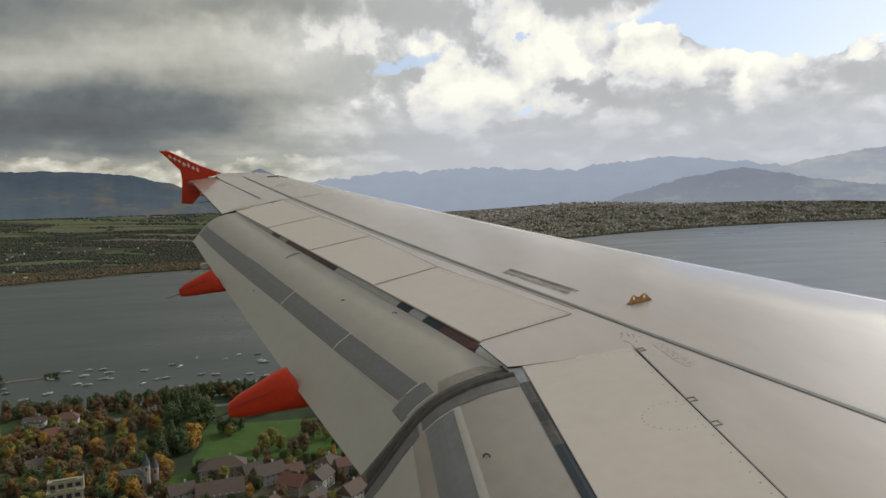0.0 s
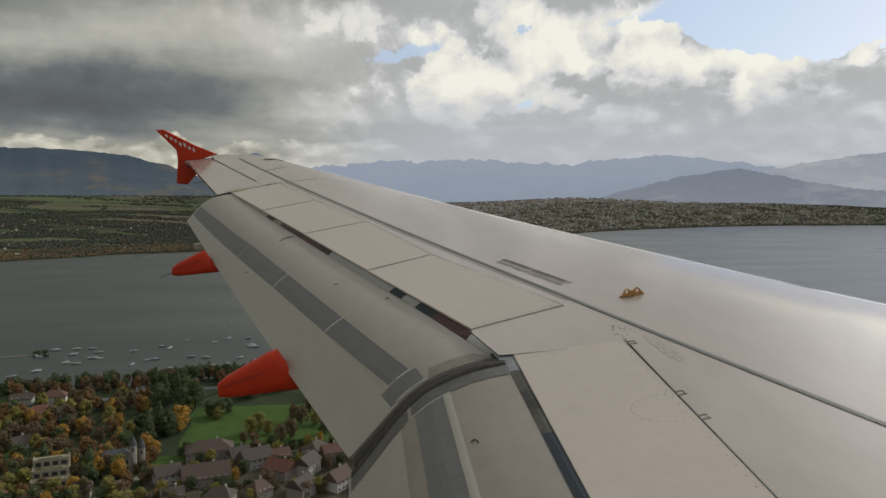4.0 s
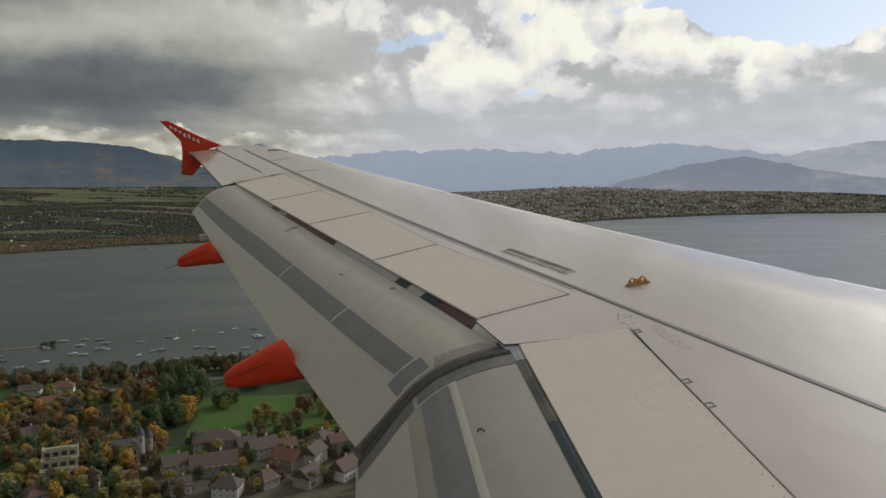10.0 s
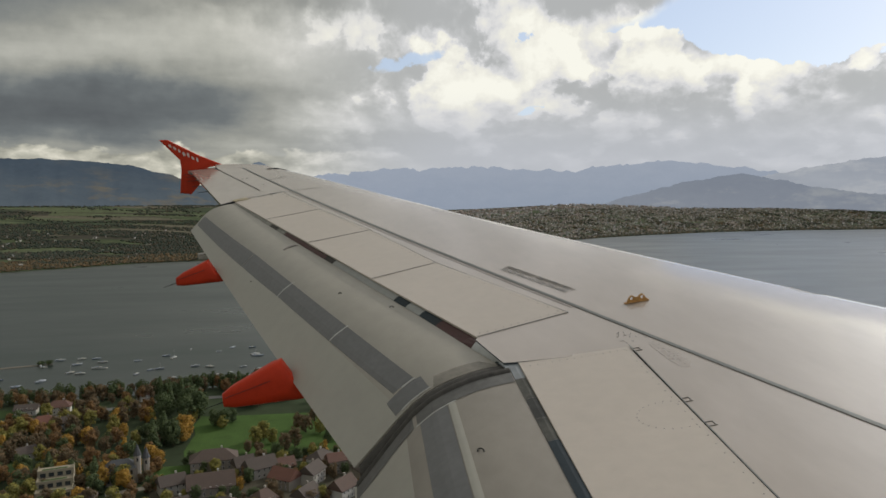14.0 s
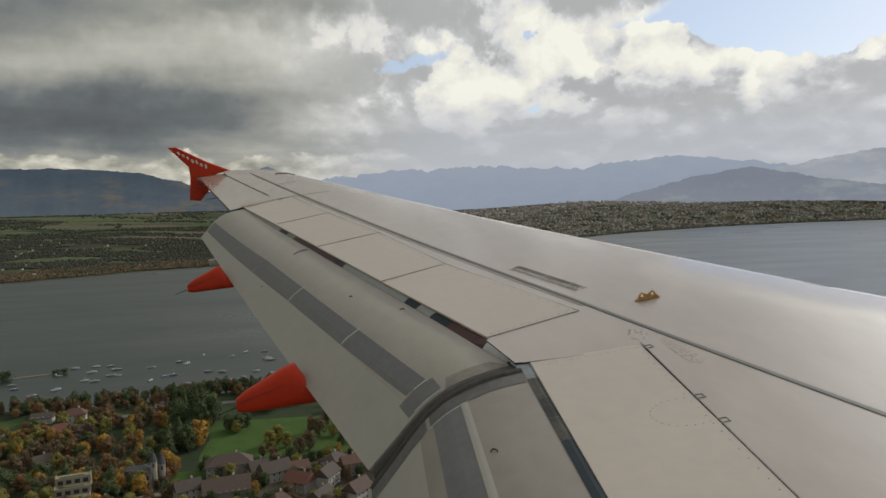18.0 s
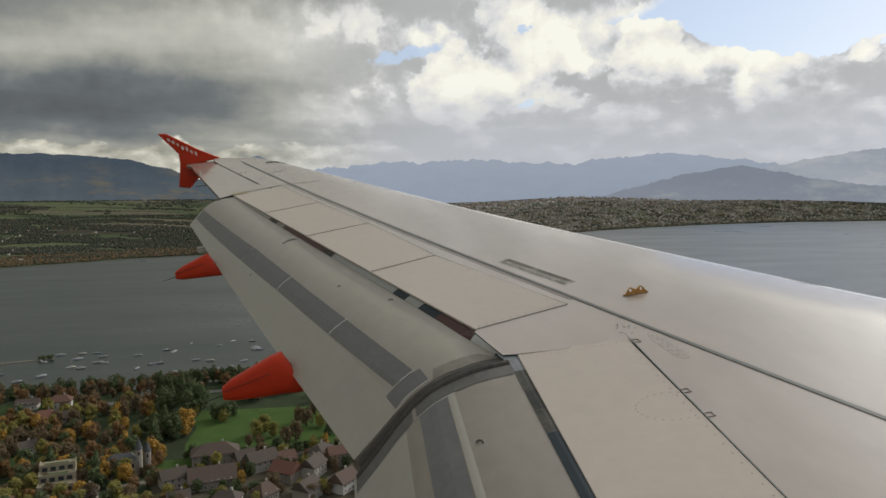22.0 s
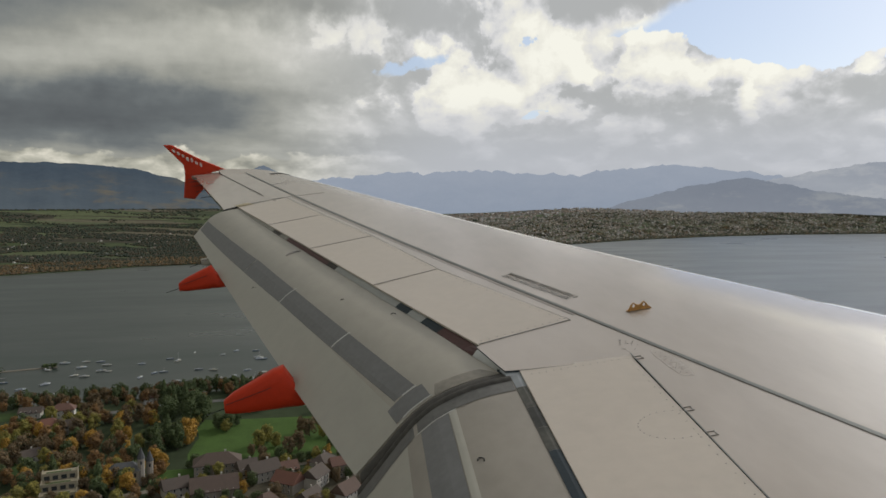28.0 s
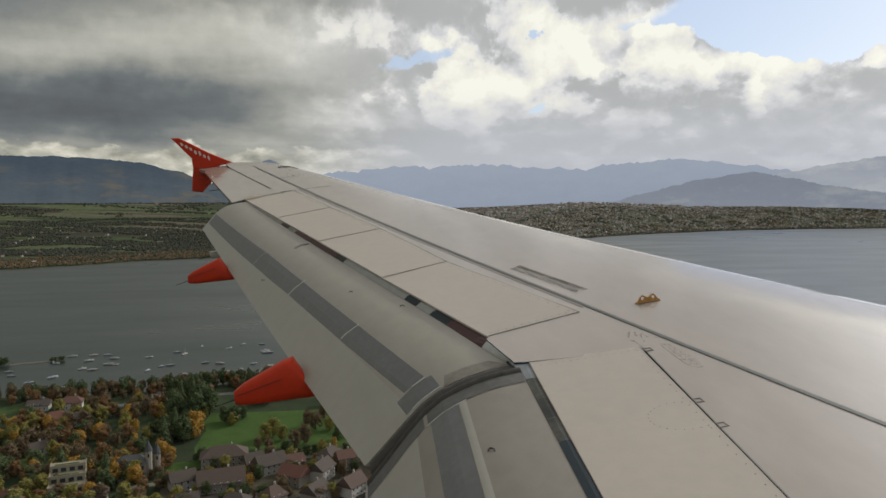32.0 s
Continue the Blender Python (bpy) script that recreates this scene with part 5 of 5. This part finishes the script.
# broadleaf and conifer trees: tapered trunk, limbs and a crown of many small leaf clumps
def tree_thing(kind, height, hue, seed):
    rng = random.Random(seed)
    root = new("conifer" if kind == "conifer" else "tree")
    h = height
    v, f = tube([(0, 0, -0.5), (0.1, 0, h * 0.2), (0.2, 0.1, h * 0.45), (0.1, 0.2, h * 0.75)], [h * 0.032, h * 0.024, h * 0.016, h * 0.006], 7)
    for k in range(6):
        a = k * 1.05 + rng.random()
        z0 = h * (0.26 + 0.07 * k)
        tip = (math.cos(a) * h * 0.24, math.sin(a) * h * 0.24, z0 + h * 0.17)
        vv, ff = tube([(0.1, 0.05, z0), (tip[0] * 0.5, tip[1] * 0.5, z0 + h * 0.10), tip], [h * 0.010, h * 0.007, h * 0.003], 4)
        f += [tuple(i + len(v) for i in q) for q in ff]
        v = list(v) + list(vv)
    part("trunk", v, f, BARK, root)
    lobes = []
    if kind == "conifer":
        for k in range(13):
            z = h * (0.14 + 0.066 * k)
            lobes += [(math.cos(k * 2.4 + q * 2.1) * h * 0.10 * (1 - k / 13), math.sin(k * 2.4 + q * 2.1) * h * 0.10 * (1 - k / 13), z, h * 0.115 * (1.1 - k / 13)) for q in range(3)]
    elif kind == "poplar":
        lobes = [(rng.uniform(-1, 1) * h * 0.05, rng.uniform(-1, 1) * h * 0.05, h * (0.2 + 0.06 * k), h * 0.10 * math.sin(math.pi * (0.15 + 0.8 * k / 13))) for k in range(13)]
    else:
        for k in range(24):
            a, b = rng.uniform(0, 6.28), rng.uniform(-1.0, 1.0)
            rr = h * 0.27 * math.sqrt(max(0.05, 1 - b * b * 0.8))
            lobes.append((math.cos(a) * rr * rng.uniform(0.4, 1), math.sin(a) * rr * rng.uniform(0.4, 1), h * (0.52 + 0.34 * b), h * rng.uniform(0.10, 0.17)))
    verts, faces = [], []
    for lx, ly, lz, lr in lobes:
        for q in range(34 if kind == "tree" else 22):
            d = Vector((rng.gauss(0, 1), rng.gauss(0, 1), rng.gauss(0.15, 1))).normalized()
            c = Vector((lx, ly, lz)) + d * lr * rng.uniform(0.72, 1.08)
            s = h * rng.uniform(0.026, 0.050)
            u = d.orthogonal().normalized()
            u.rotate(Matrix.Rotation(rng.uniform(0, 6.28), 3, d))
            w = d.cross(u)
            b = len(verts)
            verts += [c + u * s, c + w * s * 0.9 - d * s * 0.3, c - u * s - d * s * 0.2, c - w * s, c + d * s * 0.55]
            faces += [(b, b + 1, b + 4), (b + 1, b + 2, b + 4), (b + 2, b + 3, b + 4), (b + 3, b, b + 4)]
    part("crown", verts, faces, LEAVES[hue], root)
    return root


LABELS = {"green": "dark green leafy tree", "rust": "russet autumn tree", "gold": "golden autumn tree", "olive": "yellowing olive-green tree", "brown": "withered brown autumn tree"}


def joined(root, places, label):
    """Many alike trees in one mesh, for woods that nobody could count."""
    verts, faces, idx = [], [], []
    for m in places:
        for n, child in enumerate(root.children):
            at = len(verts)
            verts += [m @ p.co for p in child.data.vertices]
            faces += [tuple(i + at for i in p.vertices) for p in child.data.polygons]
            idx += [n] * len(child.data.polygons)
    mats = [child.data.materials[0] for child in root.children]
    for child in list(root.children):
        bpy.data.objects.remove(child)
    bpy.data.objects.remove(root)
    return tagged(part("shore_woods", verts, faces, None, mats=mats, index=idx), label, "woods", kind="stuff")


def grow(kind, hue, spots, rng, group, woods=False, name=None):
    """One tree of a kind at the first spot, copies of it at the others; spots as (azimuth, distance, height)."""
    base = 16.0
    root = tree_thing(kind, base, hue, rng.randrange(999))
    if name:
        root.name = name
    if woods:
        places = []
        for az, r, h in spots:
            k = 1.28 * h / base
            w = k * rng.uniform(0.9, 1.15)
            places.append(Matrix.LocRotScale((*place(az, r), GROUND_Z - 0.1), Euler((0, 0, rng.uniform(0, 6.28))), (w, w, k)))
        return joined(root, places, LABELS[hue].replace("tree", "trees") + " " + (group or "in a belt along the near shore"))
    what = {"conifer": "tall dark conifer on the near shore", "poplar": "slender " + LABELS[hue] + " on the near shore"}.get(kind, LABELS[hue] + " with a rounded crown on the near shore")
    if name:
        what = "leafy " + LABELS[hue].replace("tree", "shrub").replace("leafy ", "") + " in a row on the near shore"
    tagged(root, what, "shrub" if name else "tree", group)
    for i, (az, r, h) in enumerate(spots):
        x, y = place(az, r)
        k = 1.28 * h / base
        m = Matrix.LocRotScale((x, y, GROUND_Z - 0.1), Euler((0, 0, rng.uniform(0, 6.28))), None)
        ob = root if i == 0 else copy_thing(root, m)
        if i == 0:
            root.matrix_world = m
        ob.scale = (k * rng.uniform(0.9, 1.15),) * 2 + (k,)


def strew(rng, n, az, r, h, slope=0.0):
    out = []
    for _ in range(n):
        a = rng.uniform(*az)
        out.append((a, rng.uniform(*r) + slope * (a - az[0]), rng.uniform(*h)))
    return out


rng = random.Random(23)


def row(az, back, tall, step=0.5, jitter=0.5):
    """Spots along the shore line, a given way back from the water."""
    a, out = az[0], []
    while a < az[1]:
        out.append((a, shore_near(a) - rng.uniform(*back), rng.uniform(*tall)))
        a += step * rng.uniform(1 - jitter, 1 + jitter)
    return out


# belt of trees along the water
grow("tree", "green", row((-27, 7), (9, 26), (7, 11), 0.6), rng, "", True)
grow("tree", "brown", row((-27, 7), (9, 34), (6, 10), 0.6), rng, "", True)
grow("tree", "rust", row((-27, 7), (12, 40), (6, 9), 1.0), rng, "", True)
grow("conifer", "green", row((-12, 6), (12, 34), (9, 13), 2.4), rng, "slender trees on the shore")
# tall dark clump beside the lawn
grow("tree", "green", strew(rng, 9, (-12.4, -9.3), (478, 534), (11, 16)), rng, "dark clump beside the lawn")
grow("conifer", "green", [(-10.5, 526, 17), (-11.3, 518, 15), (-9.6, 520, 14), (-11.8, 452, 16), (-16.6, 394, 14), (-12.6, 440, 15), (0.4, 428, 11), (2.4, 436, 12), (-19.5, 420, 12)], rng, "tall dark conifers in the park")
grow("tree", "green", [(-8.2, 478, 9), (-7.4, 474, 10), (-6.9, 482, 8), (-11.2, 446, 13), (-11.9, 458, 12), (-12.4, 452, 13), (-10.9, 462, 11)], rng, "dark clump beside the lawn")
# trees on and round the lawn
grow("tree", "olive", [(-4.6, 440, 10), (-5.2, 434, 9), (-3.9, 432, 8), (-9.7, 492, 8), (-0.2, 446, 8), (-7.6, 470, 7)], rng, "trees on the lawn")
grow("tree", "brown", [(-3.0, 418, 9), (-2.2, 424, 10), (-1.3, 449, 10), (-2.0, 456, 9), (1.4, 446, 8), (-0.6, 470, 9), (-5.8, 421, 6)] + strew(rng, 12, (-6, 7), (496, 545), (7, 11)), rng, "trees on the lawn")
grow("tree", "green", strew(rng, 14, (-7, 7), (500, 560), (7, 11)), rng, "trees behind the lawn")
# golden trees that stand out
grow("tree", "gold", [(-10.3, 460, 12), (-10.5, 452, 10), (-17.0, 470, 9), (-12.8, 421, 9), (-12.2, 414, 8), (-18.6, 414, 9), (-19.4, 408, 8), (-6.5, 366, 6), (-15.4, 424, 7), (-22.3, 486, 7)], rng, "golden trees of the park")
grow("poplar", "gold", [(-14.6, 428, 12), (-12.5, 466, 10), (-13.6, 404, 9), (0.2, 398, 10)], rng, "slender golden trees of the park")
# park and gardens on the left: dense mixed crowns
for hue, count, tall in (("brown", 48, (6, 11)), ("rust", 34, (6, 10)), ("green", 30, (6, 11)), ("olive", 30, (6, 10)), ("gold", 12, (6, 9))):
    massed = hue in ("brown", "green")
    grow("tree", hue, strew(rng, count, (-28, -12.4), (424, 536), tall), rng, "crowding the park behind the shore" if massed else "mixed trees of the park", massed)
for hue, count, tall in (("olive", 34, (6, 10)), ("brown", 30, (6, 10)), ("green", 22, (6, 11)), ("rust", 22, (6, 9)), ("gold", 12, (6, 9))):
    massed = hue == "brown"
    grow("tree", hue, strew(rng, count, (-28, -14.2), (330, 428), tall), rng, "crowding the gardens" if massed else "mixed trees of the gardens", massed)
# small trees between the village houses
for hue, count in (("green", 40), ("brown", 46), ("olive", 24), ("rust", 20)):
    massed = hue in ("brown", "green")
    grow("tree", hue, strew(rng, count, (-14, 7), (336, 412), (3.5, 7.5)), rng, "between the village houses" if massed else "small trees between the village houses", massed)
grow("tree", "green", [(a, 401 + 1.0 * (a + 7) + rng.uniform(-2, 2), rng.uniform(2.5, 4.5)) for a in [-7 + 0.8 * i for i in range(17)]], rng, "hedge behind the village", name="shrub")


# villas: walls, hipped or gabled roof, windows, chimney
def villa(az, r, length, width, wall_h, roof_h, turn, hip, label):
    root = tagged(new("villa"), label, "house")
    l, w = length / 2, width / 2
    v, f = box(-l, -w, -0.5, l, w, wall_h)
    part("wall", v, f, RENDER_WALL, root)
    o = 0.7
    rl = l * (0.45 if hip else 1.0) + (0 if hip else o)
    v = [(-l - o, -w - o, wall_h - 0.1), (l + o, -w - o, wall_h - 0.1), (l + o, w + o, wall_h - 0.1), (-l - o, w + o, wall_h - 0.1), (-rl, 0, wall_h + roof_h), (rl, 0, wall_h + roof_h)]
    v += [(p[0], p[1], p[2] - 0.25) for p in v[:4]]
    f = [(0, 1, 5, 4), (1, 2, 5), (2, 3, 4, 5), (3, 0, 4), (6, 7, 1, 0), (7, 8, 2, 1), (8, 9, 3, 2), (9, 6, 0, 3), (9, 8, 7, 6)]
    roof = part("roof", v, f, ROOF_TILE, root)
    v, f = box(l * 0.3, 0.4, wall_h + roof_h * 0.3, l * 0.3 + 0.9, 1.2, wall_h + roof_h + 0.9)
    part("chimney", v, f, RENDER_WALL, roof)
    for side in (-1, 1):
        for k in range(int(length // 3)):
            for z in ([1.0] if wall_h < 4 else [1.0, 3.7]):
                x = -l + 1.6 + k * 3.0
                if x > l - 1.2:
                    continue
                y0, y1 = sorted((side * (w - 0.05), side * (w + 0.06)))
                v, f = box(x - 0.5, y0, z, x + 0.5, y1, z + 1.4)
                win = part("window", v, f, MARK_WHITE, root)
                y0, y1 = sorted((side * (w + 0.02), side * (w + 0.085)))
                v, f = box(x - 0.4, y0, z + 0.1, x + 0.4, y1, z + 1.3)
                part("pane", v, f, GLASS_DARK, win)
    x, y = place(az, r)
    root.matrix_world = pose(x, y, GROUND_Z, 0, 0, turn)
    return root


villa(-20.7, 556, 13, 9, 4.0, 3.0, 6, False, "white boathouse with grey-brown roof behind the shore")
villa(-18.7, 549, 14, 9, 5.0, 3.6, 10, True, "shore house with a red hipped roof")
villa(-13.1, 558, 9, 8, 4.6, 2.6, 35, True, "pale shore house half hidden by trees")
villa(-19.7, 512, 14, 10, 5.6, 3.8, 20, True, "villa with dark red roof among autumn trees")
villa(-18.4, 506, 10, 8, 5.6, 3.2, 10, False, "pale gabled house beside a villa")
villa(-21.0, 461, 12, 8, 3.6, 3.2, 40, False, "low house with orange roof in the park")
villa(-8.3, 402, 24, 12, 6.0, 4.6, 8, True, "long manor house with dark hipped roof beside the lawn")
villa(-11.4, 374, 12, 9, 5.6, 4.0, 25, False, "white gabled house at the village's edge")
villa(-8.6, 369, 22, 13, 4.6, 5.6, 12, False, "big barn with a wide brown roof")
villa(-4.9, 384, 15, 10, 5.6, 4.6, 30, False, "village house with a red gabled roof")
villa(-3.0, 366, 13, 10, 5.6, 4.2, -35, False, "pale village house with red-brown roof")
villa(-0.9, 369, 12, 9, 6.4, 4.0, 60, False, "tall gabled village house")
villa(1.0, 381, 9, 8, 7.2, 3.4, 15, False, "narrow red-roofed village house")


def manor(az, r, turn):
    """Old manor: a pale wing with a row of windows and two slim towers with pointed roofs."""
    root = tagged(new("manor"), "old pale manor with two slim pointed towers among trees", "house")
    v, f = box(-9, -5, -0.5, 5, 5, 8.5)
    part("wall", v, f, RENDER_WALL, root)
    v = [(-9.6, -5.6, 8.4), (5.6, -5.6, 8.4), (5.6, 5.6, 8.4), (-9.6, 5.6, 8.4), (-6, 0, 12.0), (2, 0, 12.0)]
    part("roof", v, [(0, 1, 5, 4), (1, 2, 5), (2, 3, 4, 5), (3, 0, 4), (3, 2, 1, 0)], SLATE, root)
    for k in range(5):
        for z in (1.6, 5.2):
            v, f = box(-8 + 2.7 * k, -5.07, z, -7 + 2.7 * k, -4.95, z + 2.0)
            part("window", v, f, GLASS_DARK, root)
    for x, y, high in ((6.2, -2.6, 14.0), (10.2, 1.2, 11.0)):
        ring = [(x + 1.7 * math.cos(0.7854 * k), y + 1.7 * math.sin(0.7854 * k)) for k in range(8)]
        v = [(px, py, -0.5) for px, py in ring] + [(px, py, high) for px, py in ring]
        tower = part("tower", v, grid_faces(2, 8, True), RENDER_WALL, root)
        v = [(x + 2.1 * math.cos(0.7854 * k), y + 2.1 * math.sin(0.7854 * k), high - 0.1) for k in range(8)] + [(x, y, high + 6.0)]
        part("spire", v, [(k, (k + 1) % 8, 8) for k in range(8)] + [tuple(range(8))[::-1]], SLATE, tower)
        v, f = box(x - 0.4, y - 1.75, high - 3.0, x + 0.4, y - 1.5, high - 1.2)
        part("window", v, f, GLASS_DARK, tower)
    root.matrix_world = pose(*place(az, r), GROUND_Z, 0, 0, turn)


SLATE = material("dark slate roof", (0.060, 0.062, 0.066), 0.7, scale=0.8, amount=0.25, fine=6.0)
manor(-14.6, 399, 12)


TERRACE = material("beige terrace render", (0.27, 0.235, 0.165), 0.85, scale=0.4, amount=0.15, fine=4.0)


def terraced_block(az, r, turn):
    """Apartments stepping down a slope in four tiers with roof terraces."""
    root = tagged(new("terraced_apartments"), "pale stepped apartment block with planted roof terraces", "building")
    for k in range(4):
        y0, top = -7.0 * k, 11.5 - 2.9 * k
        v, f = box(-8, y0 - 7.0, -0.5, 8, y0, top)
        tier = part("tier", v, f, TERRACE, root)
        for a, b, c, d in ((-8, y0 - 7.0, 8, y0 - 6.7), (-8, y0 - 6.7, -7.7, y0), (7.7, y0 - 6.7, 8, y0)):
            v, f = box(a, b, top, c, d, top + 0.9)
            part("parapet", v, f, TERRACE, tier)
        for x in (-5.6, -1.9, 1.9, 5.6):
            v, f = box(x - 1.2, y0 - 7.06, top - 2.5, x + 1.2, y0 - 6.95, top - 0.5)
            part("window", v, f, GLASS_DARK, tier)
        v, f = box(-6.0, y0 - 6.2, top, 5.0, y0 - 3.6, top + 0.5)
        part("planter", v, f, MEADOW, tier)
    root.matrix_world = pose(*place(az, r), GROUND_Z, 0, 0, turn)


terraced_block(-19.0, 404, 14)


# village houses below the lane
vrng = random.Random(77)
for i in range(12):
    az, r = -12.5 + 1.55 * i + vrng.uniform(-0.3, 0.3), vrng.uniform(336, 352) if i % 2 else vrng.uniform(386, 398)
    if i % 2 == 0 and az < -6.2:
        continue
    villa(az, r, vrng.uniform(9, 13), vrng.uniform(8, 10), vrng.choice((4.2, 5.6)), vrng.uniform(3.2, 4.6), vrng.uniform(-50, 60), vrng.random() < 0.35,
          "village house with " + ("brown gabled" if i % 3 else "red-brown tiled") + " roof among small trees")
for az, r, turn in ((-24.5, 500, 20), (-23.0, 384, -20), (-20.4, 366, 35), (-17.4, 372, 10), (3.4, 372, 30), (2.6, 398, -20)):
    villa(az, r, vrng.uniform(10, 13), vrng.uniform(8, 10), 5.0, 3.8, turn, True, "house with brown hipped roof half hidden by garden trees")


# moored boats
def boat(length, sail):
    root = tagged(new("moored_boat"), "small sailing boat with bare mast at its mooring" if sail else "small covered motor boat at its mooring", "boat", "boats moored off the shore")
    l, w = length / 2, length * 0.16
    v = []
    for i in range(9):
        t = i / 8
        x = lerp(-l, l, t)
        b = w * (1 - max(0, (t - 0.45) / 0.55) ** 2.2) * (0.85 + 0.15 * min(1, t * 4))
        v += [(x, -b, 0.85 + 0.25 * t * t), (x, -b * 0.75, 0.1), (x, 0, -0.25), (x, b * 0.75, 0.1), (x, b, 0.85 + 0.25 * t * t)]
    f = grid_faces(9, 5, True) + [(0, 1, 2, 3, 4), (44, 43, 42, 41, 40)]
    part("hull", v, f, HULL, root)
    v, f = box(-l * 0.25, -w * 0.55, 0.8, l * 0.35, w * 0.55, 1.5)
    v = [(x * (0.85 if z > 1 else 1), y * (0.8 if z > 1 else 1), z) for x, y, z in v]
    part("cabin", v, f, HULL, root)
    v, f = box(-l * 0.9, -w * 0.6, 0.86, -l * 0.3, w * 0.6, 1.1)
    part("cover", v, f, CANVAS, root)
    if not sail:
        return root
    v, f = tube([(l * 0.1, 0, 0.8), (l * 0.1, 0, length * 0.95)], [0.05, 0.03], 5)
    part("mast", v, f, MARK_WHITE, root)
    return root


rng = random.Random(5)
for sail, count in ((True, 5), (False, 36)):
    first = boat(7.5, sail)
    first.matrix_world = pose(*place(-12 if sail else -9.5, 672), 0.0, 0, 0, 20)
    for i in range(count):
        az = rng.uniform(-22.5, -4.0)
        r = rng.uniform(618, 748)
        copy_thing(first, pose(*place(az, r), 0.0, 0, 0, rng.gauss(25, 25))).scale = (rng.uniform(0.75, 1.2),) * 3


# stone breakwater with shrubs, sheltering the moorings
def breakwater(a, b):
    root = tagged(new("breakwater"), "low stone breakwater with shrubs on the lake", "breakwater")
    p, q = Vector((*place(*a), 0)), Vector((*place(*b), 0))
    d = (q - p).normalized()
    n = Vector((-d.y, d.x, 0))
    rng = random.Random(3)
    rows, m = [], 24
    v = []
    for i in range(m + 1):
        c = p.lerp(q, i / m) + n * rng.uniform(-0.6, 0.6)
        w, h = rng.uniform(2.0, 3.0), rng.uniform(0.4, 0.8)
        v += [c - n * w + Vector((0, 0, -1)), c - n * w * 0.5 + Vector((0, 0, h)), c + n * w * 0.5 + Vector((0, 0, h)), c + n * w + Vector((0, 0, -1))]
    part("stone_bank", v, grid_faces(m + 1, 4) + [(0, 1, 2, 3), (4 * m + 3, 4 * m + 2, 4 * m + 1, 4 * m)], GRAVEL, root, "grey stone bank")
    verts, faces = [], []
    clumps = [(rng.uniform(0.0, 0.5), rng.uniform(2.5, 4.5), rng.uniform(3.0, 6.5)) for _ in range(9)] + [(0.9, 2.5, 3.0), (0.97, 2.5, 3.5)]
    for i in range(1100):
        t, wide, high = rng.choice(clumps)
        c = p.lerp(q, t) + d * rng.gauss(0, wide * 0.55) + n * rng.gauss(0, wide * 0.4) + Vector((0, 0, 0.5 + high * rng.random() ** 0.8))
        s = rng.uniform(0.45, 1.0)
        u = Vector((rng.gauss(0, 1), rng.gauss(0, 1), rng.gauss(0, 1))).normalized()
        w = u.orthogonal().normalized()
        k = len(verts)
        verts += [c + u * s, c + w * s, c - u * s, c - w * s + u.cross(w) * s * 0.5]
        faces += [(k, k + 1, k + 2), (k, k + 2, k + 3)]
    part("shrubs", verts, faces, LEAVES["green"], root, "dark shrubs and small trees")


breakwater((-26.0, 742), (-19.0, 732))
